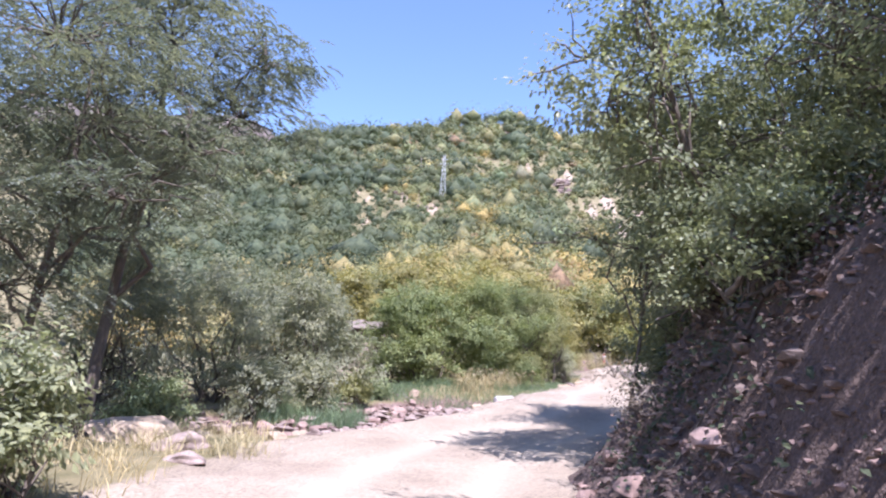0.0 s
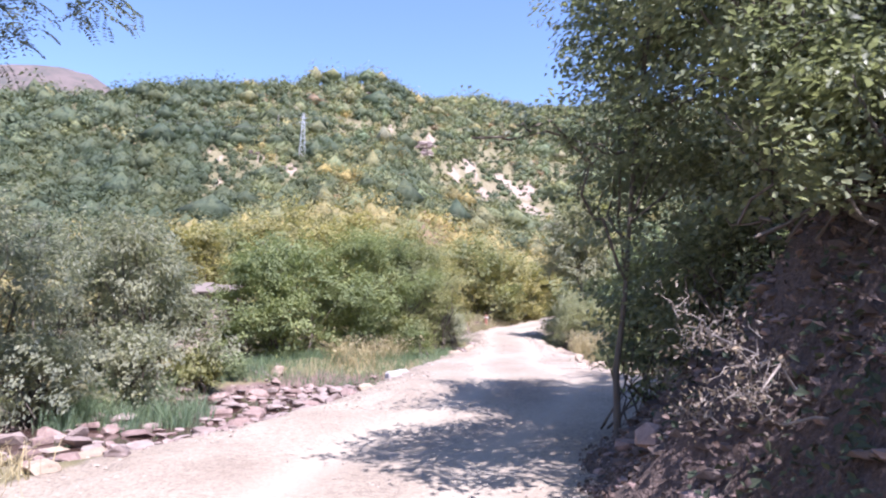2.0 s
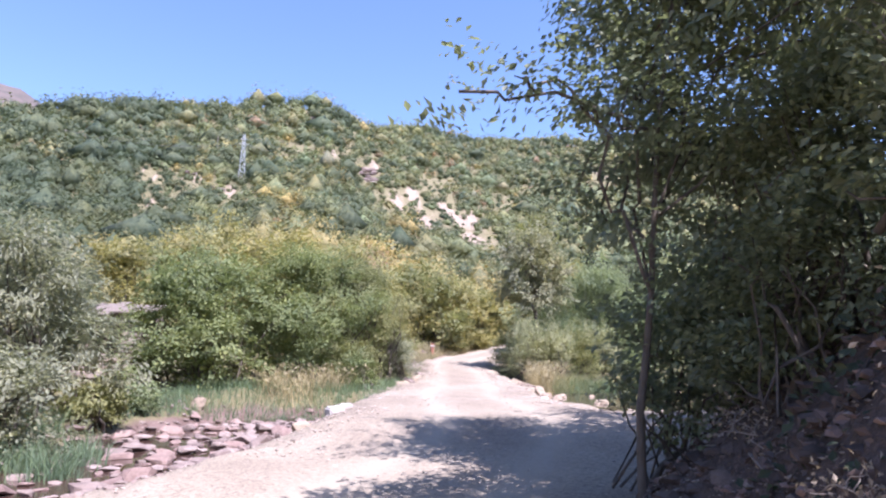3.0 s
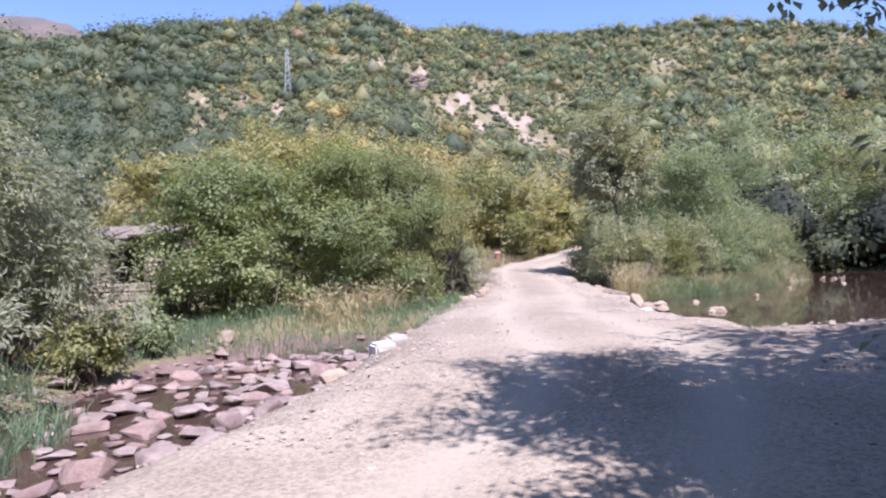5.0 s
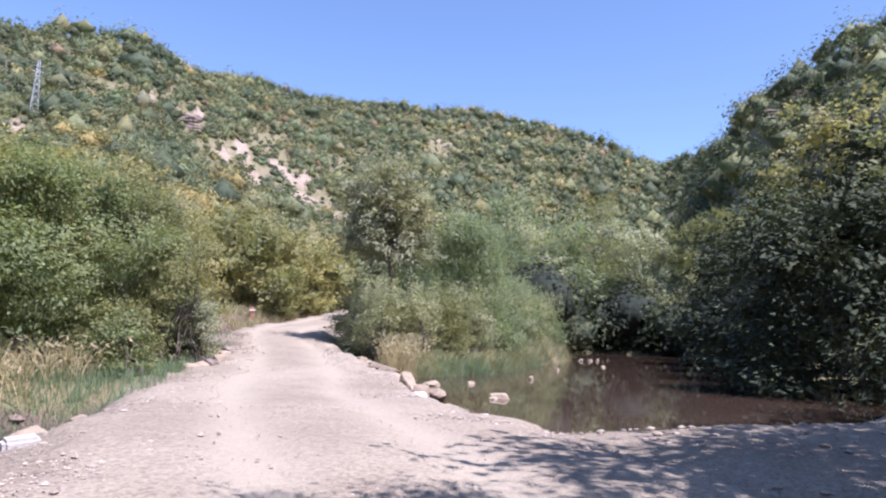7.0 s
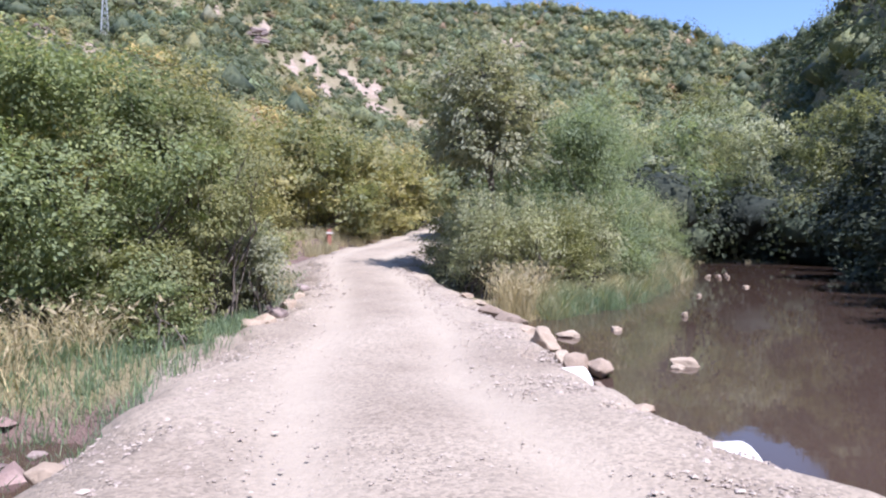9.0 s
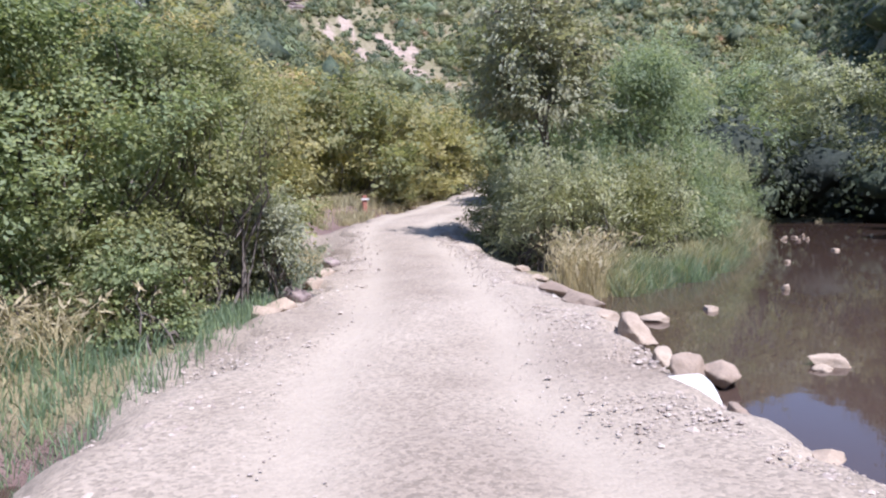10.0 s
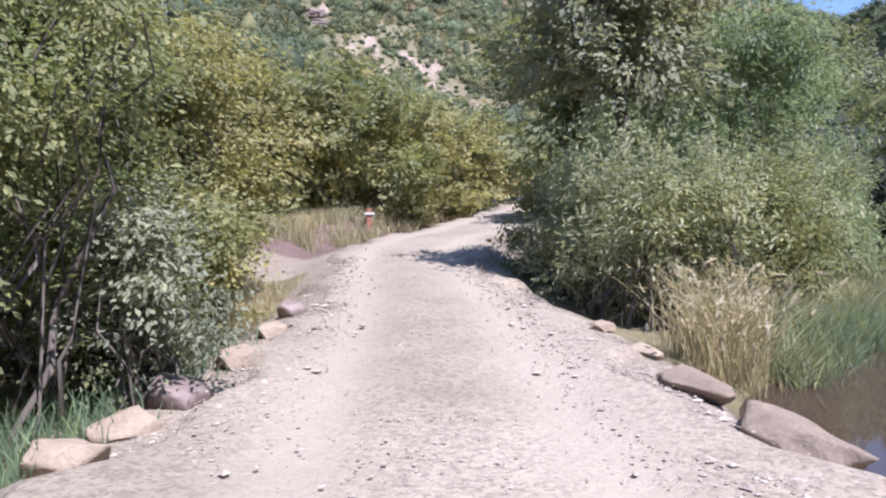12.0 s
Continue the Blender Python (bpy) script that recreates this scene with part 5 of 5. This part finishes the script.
grass("green_reeds_at_shore", 311, 5200, in_shape([(9.7, 25.0), (10.6, 25.45), (12.3, 26.1), (15, 28.3), (17.4, 30.3), (17.2, 30.7), (14.8, 28.9), (12.1, 26.6), (10.4, 25.95), (9.7, 25.5)]), 0.36, 0.011, GRASS, "bright green reeds along the water on the spit", 0.45, 150)
grass("dry_grass_on_spit_shore", 305, 4200, in_shape([(12.5, 26.5), (15, 28.5), (18.4, 31.3), (21.4, 33.7), (21, 34.6), (17, 31.4), (13, 28)]), 0.4, 0.013, DRY, "yellowed grass on the point of the spit", 0.7, 120)
grass("grass_at_left_verge", 308, 2200, in_shape([(2.0, 21.0), (2.8, 21.2), (3.7, 22.8), (4.3, 24.3), (4.9, 25.6), (5.5, 27.2), (4.8, 27.2), (3.9, 25.2), (2.6, 23.0), (1.6, 21.8)]), 0.22, 0.01, GRASS, "short grass on the verge beside the gravel bank", 0.5, 150)
grass("grass_clumps_left", 306, 3000, in_shape([(-1.7, 14.4), (-1.6, 16.4), (-2.4, 18.4), (-3.6, 17), (-3.4, 14.6)]), 0.45, 0.014, GRASS, "grass clumps on the near bank of the stream", 0.4, 40)
grass("dry_grass_left", 307, 2600, in_shape([(-2.7, 6), (-2.2, 10.4), (-2.9, 11.8), (-4, 13.6), (-7, 13.8), (-6, 6)]), 0.3, 0.011, DRY, "dry grass tufts among the boulders beside the track", 0.9, 120)
grass("weeds_at_track_edge", 309, 2600, in_shape([(4.6, 25.8), (5.7, 28.6), (6.3, 30.6), (6.0, 32), (5.2, 31), (5.0, 29), (4.2, 26.4)]), 0.2, 0.012, DRY, "sparse weeds at the left edge of the track", 0.5, 70)
grass("weeds_at_bend", 310, 8000, in_shape([(5.4, 32.6), (6.2, 33.4), (8.0, 34.9), (9.9, 37.0), (12.3, 39.8), (11, 41), (8, 38.4), (5.6, 35)]), 0.34, 0.014, DRY, "dry weeds on the reddish cutting at the bend", 0.5, 160)

# ---- the dark bank ----
def bank_litter():
    rng = np.random.default_rng(401)
    x, y = in_shape([(1.2, 2.0), (1.3, 7), (2.0, 9.4), (3.2, 12), (6, 12.5), (6, 2)])(rng, 10000)
    e = 0.05
    z, zx, zy = ground(x, y, False), ground(x + e, y, False), ground(x, y + e, False)
    n = unit(np.stack([-(zx - z) / e, -(zy - z) / e, np.ones(len(x))], 1))
    V, F = leaves(rng, np.stack([x, y, z + 0.05], 1), n + rng.normal(size=n.shape) * 0.5, rng.uniform(0.025, 0.07, len(x)), 0.6)
    tagged(new("leaf_litter", raw_mesh("leaf_litter", V, F, [LITTER])), "brown dead leaves strewn over the bank", "leaf litter", kind="stuff")


def bank_root(seed, x0, y0, x1, y1, thick):
    """A root that follows the bank's face."""
    rng = np.random.default_rng(seed)
    u = np.linspace(0, 1, 16)
    x = x0 + (x1 - x0) * u + np.cumsum(rng.normal(size=16)) * 0.035
    y = y0 + (y1 - y0) * u + np.cumsum(rng.normal(size=16)) * 0.05
    V, F = tubes([np.stack([x, y, ground(x, y, False) + thick * 0.5, thick * (0.8 - 0.65 * u)], 1)], 6)
    tagged(new("root", raw_mesh("root", V, F, [BARK], flat=False)), "bare twisted root hanging down the dark bank", "root", "roots on the bank")


def dead_branch(seed, x, y, rise, length, turn, leafy=True):
    """A fallen branch with side twigs and curled dry leaves."""
    rng = np.random.default_rng(seed)
    ob = thing("dead_branch", x, y, height(x, y) + 0.02, "fallen dry branch with curled pale leaves on the bank", "branch", "dead branches on the bank", turn)
    main = wander(rng, (0, 0, 0), (length, 0, rise), 12, 0.009, 0.003, 0.16)
    ways, tips = [main], []
    for k in range(3, 12):
        for _ in range(2):
            d = unit(rng.normal(size=3) + np.array([0.8, 0, 0.2])) * length * rng.uniform(0.15, 0.4)
            ways.append(wander(rng, main[k, :3], main[k, :3] + d, 6, 0.004, 0.0015, 0.2))
            tips.append(ways[-1][2:, :3])
    for k, way in enumerate(ways):
        V, F = tubes([way], 5)
        part("twig" if k else "bough", raw_mesh("twig", V, F, [TWIG], flat=False), ob)
    if leafy:
        tips = np.repeat(np.vstack(tips), 2, 0)
        V, F = leaves(rng, tips + rng.normal(size=tips.shape) * 0.05, rng.normal(size=tips.shape) + np.array([0, 0, 0.4]), rng.uniform(0.02, 0.042, len(tips)), 0.5)
        part("foliage", raw_mesh("foliage", V, F, [DEAD]), ob)


DEAD = leaf_material("curled_dry_leaves", (0.27, 0.23, 0.165), trans=0.2)


def bank_undergrowth():
    """Ivy, brambles and seedlings in patches over the bank."""
    rng = np.random.default_rng(402)
    cx, cy = in_shape([(1.6, 1.5), (1.7, 7), (2.2, 8.6), (3.4, 9.6), (4.6, 11.5), (6.5, 12.3), (6.5, 1.5)])(rng, 500)
    k = rng.integers(0, len(cx), 15000)
    x, y = cx[k] + rng.normal(size=len(k)) * 0.14, cy[k] + rng.normal(size=len(k)) * 0.14
    z = ground(x, y, False) + rng.random(len(k)) ** 1.5 * rng.uniform(0.12, 0.5, len(cx))[k]
    V, F = leaves(rng, np.stack([x, y, z], 1), rng.normal(size=(len(k), 3)) * 0.6 + np.array([-0.4, -0.2, 1.0]), rng.uniform(0.04, 0.09, len(k)), 0.6)
    # Most leaves carry the bank's shade in their colour.
    tagged(new("undergrowth", raw_mesh("undergrowth", V, F, [SHADE_LEAF, LITTER], (rng.random(len(cx)) < 0.35)[k].astype(int))), "ivy and bramble undergrowth over the shaded bank, most leaves darkened for shade", "undergrowth", kind="stuff")


bank_litter()
bank_undergrowth()
for i, (x0, y0, x1, y1, t) in enumerate(((3.4, 5.6, 1.9, 5.9, 0.03), (3.6, 7.0, 2.0, 7.3, 0.025), (3.8, 8.2, 2.4, 8.8, 0.02), (3.3, 6.4, 2.1, 6.0, 0.02), (3.6, 9.4, 2.8, 10.0, 0.025))):
    bank_root(410 + i, x0, y0, x1, y1, t)
for i, (x, y, rise, length, turn, leafy) in enumerate(((2.3, 7.05, 0.45, 0.7, 170, True), (2.4, 7.3, 0.2, 0.6, 185, True), (2.25, 6.9, 0.1, 0.5, 150, True), (2.2, 7.5, 0.1, 0.5, 100, True), (2.7, 9.0, 0.3, 0.6, 60, True), (2.9, 5.6, 0.5, 0.9, 40, False), (3.0, 7.2, 0.5, 0.9, 120, False))):
    dead_branch(430 + i, x, y, rise, length, turn, leafy)


# ---- works at the crossing ----
def box(bm, x, y, z, sx, sy, sz, bevel=0.0):
    made = bmesh.ops.create_cube(bm, size=1.0, matrix=Matrix.Translation((x, y, z)) @ Matrix.Diagonal((sx, sy, sz, 1)))
    if bevel:
        edges = list({e for v in made["verts"] for e in v.link_edges})
        bmesh.ops.bevel(bm, geom=edges, offset=bevel, segments=2, affect="EDGES")


def bm_mesh(name, bm, mat):
    me = bpy.data.meshes.new(name)
    bm.to_mesh(me)
    bm.free()
    me.materials.append(mat)
    return me


def culvert_pipe(x, y, z, turn):
    """Concrete pipe: outer and inner wall with a thick rim."""
    bm = bmesh.new()
    rings = []
    for u, r in ((-1.1, 0.4), (0.0, 0.4), (0.0, 0.33), (-1.1, 0.33)):
        rings.append([bm.verts.new((u, r * math.cos(a), r * math.sin(a))) for a in np.linspace(0, 2 * np.pi, 40, endpoint=False)])
    for a, b in zip(rings, rings[1:]):
        for i in range(40):
            bm.faces.new((a[i], a[(i + 1) % 40], b[(i + 1) % 40], b[i]))
    bmesh.ops.recalc_face_normals(bm, faces=bm.faces)
    ob = new("culvert_pipe", bm_mesh("culvert_pipe", bm, CONCRETE))
    ob.matrix_basis = pose(x, y, z, 0, -3, turn)
    tagged(ob, "white concrete culvert pipe sticking out into the pool", "pipe", "culvert pipes")


culvert_pipe(7.1, 20.7, -0.02, -18)
culvert_pipe(6.5, 18.2, -0.02, -22)


def concrete_block(x, y, sx, sy, sz, turn):
    bm = bmesh.new()
    box(bm, 0, 0, sz / 2, sx, sy, sz, 0.025)
    for v in bm.verts:
        v.co += Vector((noise.noise(v.co * 5 + Vector((x, y, 0))), noise.noise(v.co * 5 + Vector((y, x, 3))), 0)) * 0.02
    ob = new("concrete_block", bm_mesh("concrete_block", bm, CONCRETE))
    ob.matrix_basis = pose(x, y, height(x, y) - 0.08, 3, -4, turn)
    tagged(ob, "pale concrete block at the edge of the crossing", "concrete block", "concrete blocks")


concrete_block(1.62, 16.95, 0.26, 0.22, 0.17, 20)
concrete_block(1.9, 17.7, 0.24, 0.18, 0.13, 8)


def marker_post(x, y):
    z = height(x, y)
    ob = thing("marker_post", x, y, z, "short red painted marker post with a white cross top", "post")
    bm = bmesh.new()
    box(bm, 0, 0, 0.27, 0.13, 0.13, 0.62, 0.015)
    part("post", bm_mesh("post", bm, RED_PAINT), ob)
    bm = bmesh.new()
    box(bm, 0, -0.082, 0.46, 0.24, 0.03, 0.06, 0.01)
    part("crosspiece", bm_mesh("crosspiece", bm, WHITE_PAINT), ob, "white painted board")


marker_post(8.95, 36.6)


def hut(x, y, turn):
    """Small stone shed with a plank roof and an open doorway."""
    z = height(x, y)
    ob = thing("stone_hut", x, y, z, "small old stone hut with a dark doorway and plank roof", "hut", turn=turn)
    rng = np.random.default_rng(9)
    wall = None
    for name, cx, cy, sx, sy in (("wall", 0, -0.95, 0, 0), ("wall", -1.05, 0, 0.22, 1.9), ("wall", 1.05, 0, 0.22, 1.9), ("wall", 0, 0.95, 2.3, 0.22)):
        bm = bmesh.new()
        if sx:
            box(bm, cx, cy, 0.85, sx, sy, 2.0, 0.02)
        else:
            for a, b, lo, hi in ((-1.15, -0.35, -0.1, 1.85), (0.45, 1.15, -0.1, 1.85), (-0.35, 0.45, 1.55, 1.85), (-0.35, 0.45, -0.1, 0.55)):
                box(bm, (a + b) / 2, cy, (lo + hi) / 2, b - a - 0.002, 0.22, hi - lo, 0.01)
        wall = part(name, bm_mesh(name, bm, STONE), ob)
        if not sx:
            front = wall
    block = bmesh.new()
    bmesh.ops.create_cube(block, size=1.0)
    bmesh.ops.bevel(block, geom=block.edges[:], offset=0.12, segments=1, affect="EDGES", clamp_overlap=True)
    me = bm_mesh("block", block, STONE_PALE)
    for row in range(8):
        for a, b in ((-1.1, -0.4), (0.5, 1.1)) if row > 2 else ((-1.1, 1.1),):
            u = a
            while u < b - 0.1:
                w = min(rng.uniform(0.22, 0.42), b - u)
                q = part("block", me, front)
                q.matrix_basis = Matrix.Translation((u + w / 2, -1.07, 0.02 + row * 0.23 + 0.1)) @ Matrix.Diagonal((w * 0.94, 0.1, 0.2, 1))
                u += w
    roof = None
    for i in range(7):
        bm = bmesh.new()
        box(bm, -1.05 + i * 0.35, -0.05, 0, 0.33, 2.7, 0.045, 0.008)
        bmesh.ops.rotate(bm, verts=bm.verts, cent=(0, 0, 0), matrix=Matrix.Rotation(radians(9 + rng.normal()), 3, "X"))
        bmesh.ops.translate(bm, verts=bm.verts, vec=(0, 0, 2.02))
        part("plank", bm_mesh("plank", bm, WOOD), ob)


hut(-3.25, 28.1, -6)


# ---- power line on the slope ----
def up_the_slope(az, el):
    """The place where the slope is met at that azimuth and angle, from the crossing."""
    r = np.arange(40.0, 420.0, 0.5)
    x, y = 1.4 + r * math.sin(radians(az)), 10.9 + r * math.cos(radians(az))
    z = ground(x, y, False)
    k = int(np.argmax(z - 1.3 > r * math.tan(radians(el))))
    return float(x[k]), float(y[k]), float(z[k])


def lattice_pylon(x, y, z, tall):
    ob = thing("lattice_pylon", x, y, z - 0.3, "grey steel lattice pylon among the hillside scrub", "pylon")
    foot, top = 0.75, 0.16
    corner = [np.array([sx, sy]) for sx, sy in ((-1, -1), (1, -1), (1, 1), (-1, 1))]
    half = lambda h: foot + (top - foot) * h / tall
    for c in corner:
        V, F = tubes([[(*(c * half(h)), h, 0.07) for h in (0.0, tall * 0.5, tall)]], 4)
        part("leg", raw_mesh("leg", V, F, [STEEL]), ob)
    levels = np.linspace(0.05, 0.97, 9) * tall
    for a, b in zip(levels, levels[1:]):
        for i in range(4):
            p, q = corner[i], corner[(i + 1) % 4]
            V, F = tubes([[(*(p * half(a)), a, 0.035), (*(q * half(b)), b, 0.035)], [(*(q * half(a)), a, 0.035), (*(p * half(b)), b, 0.035)]], 4)
            part("brace", raw_mesh("brace", V, F, [STEEL]), ob)
    for h, w in ((0.80, 1.0), (0.90, 0.8)):
        bm = bmesh.new()
        box(bm, 0, 0, h * tall, 2 * w, 0.1, 0.1)
        part("crossarm", bm_mesh("crossarm", bm, STEEL), ob)
    return ob


def wooden_pole(x, y, z, tall):
    V, F = tubes([[(0, 0, 0, 0.15), (0, 0, tall, 0.11)]], 8)
    ob = new("utility_pole", raw_mesh("utility_pole", V, F, [BARK_PALE], flat=False))
    ob.matrix_basis = pose(x, y, z - 0.3)
    tagged(ob, "weathered wooden utility pole on the wooded slope", "pole", "utility poles")


def cable(a, b, sag):
    u = np.linspace(0, 1, 24)[:, None]
    p = np.array(a) + (np.array(b) - np.array(a)) * u
    p[:, 2] -= (sag * 4 * u * (1 - u))[:, 0]
    V, F = tubes([np.hstack([p, np.full((24, 1), 0.025)])], 4)
    tagged(new("cable", raw_mesh("cable", V, F, [CABLE])), "thin sagging overhead cable across the slope", "cable", "overhead cables")


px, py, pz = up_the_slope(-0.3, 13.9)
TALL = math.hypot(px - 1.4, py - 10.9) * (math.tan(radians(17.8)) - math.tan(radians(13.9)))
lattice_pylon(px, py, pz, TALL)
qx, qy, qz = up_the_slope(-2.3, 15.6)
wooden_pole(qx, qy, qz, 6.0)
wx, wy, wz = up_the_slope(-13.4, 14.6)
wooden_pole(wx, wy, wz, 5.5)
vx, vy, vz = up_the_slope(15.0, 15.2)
for side, h in ((-1.0, 0.80), (1.0, 0.80), (0.0, 0.98)):
    cable((px + side, py, pz + h * TALL - 0.3), (wx + side * 0.5, wy, wz + 5.0), 2.0)
    cable((px + side, py, pz + h * TALL - 0.3), (vx + side, vy + 20, vz + 7), 3.0)


def rock_outcrop(az, el, width, layers, seed):
    """Layered ledges standing out of the slope."""
    rng = np.random.default_rng(seed)
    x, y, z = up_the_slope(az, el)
    ob = thing("rock_outcrop", x, y, z - 0.6, "layered pale rock outcrop on the wooded slope", "rock", "rock outcrops", -az)
    for i in range(layers):
        for k in range(3):
            q = part("ledge", OUTCROP[(i + k) % len(OUTCROP)], ob)
            q.matrix_basis = Matrix.Translation(((k - 1) * width * 0.3 + rng.normal() * 0.4, i * 0.75 + rng.normal() * 0.3, i * 0.95 + 0.4)) @ Matrix.Rotation(rng.uniform(-0.3, 0.3), 4, "Z") @ Matrix.Diagonal((width * rng.uniform(0.35, 0.55), 3.0, 2.2, 1))


OUTCROP = [rock_mesh("ledge", 150 + i, STONE, 0.42, 14) for i in range(4)]
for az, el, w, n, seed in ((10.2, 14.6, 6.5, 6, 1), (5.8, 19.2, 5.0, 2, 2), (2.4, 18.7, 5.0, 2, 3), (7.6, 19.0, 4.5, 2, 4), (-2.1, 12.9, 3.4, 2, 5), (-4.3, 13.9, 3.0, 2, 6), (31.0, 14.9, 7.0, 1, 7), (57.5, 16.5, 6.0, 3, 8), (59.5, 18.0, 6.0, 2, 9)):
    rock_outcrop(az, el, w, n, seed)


def dead_tree(seed, x, y, tall):
    rng = np.random.default_rng(seed)
    ob = thing("dead_tree", x, y, height(x, y) - 0.1, "bare pale dead tree on the far bank", "tree", "dead trees")
    t = wander(rng, (0, 0, 0), (rng.normal() * 0.4, rng.normal() * 0.4, tall), 10, 0.12, 0.02, 0.05)
    V, F = tubes([t], 7)
    part("trunk", raw_mesh("trunk", V, F, [BARK_PALE], flat=False), ob)
    for k in range(3, 10):
        for _ in range(2):
            d = unit(rng.normal(size=3) + np.array([0, 0, 0.9])) * tall * rng.uniform(0.15, 0.35)
            V, F = tubes([wander(rng, t[k, :3], t[k, :3] + d, 6, t[k, 3] * 0.5, 0.01, 0.15)], 5)
            part("limb", raw_mesh("limb", V, F, [BARK_PALE], flat=False), ob)


dead_tree(501, 46.0, 42.5, 7.5)
dead_tree(502, 48.5, 43.0, 6.5)
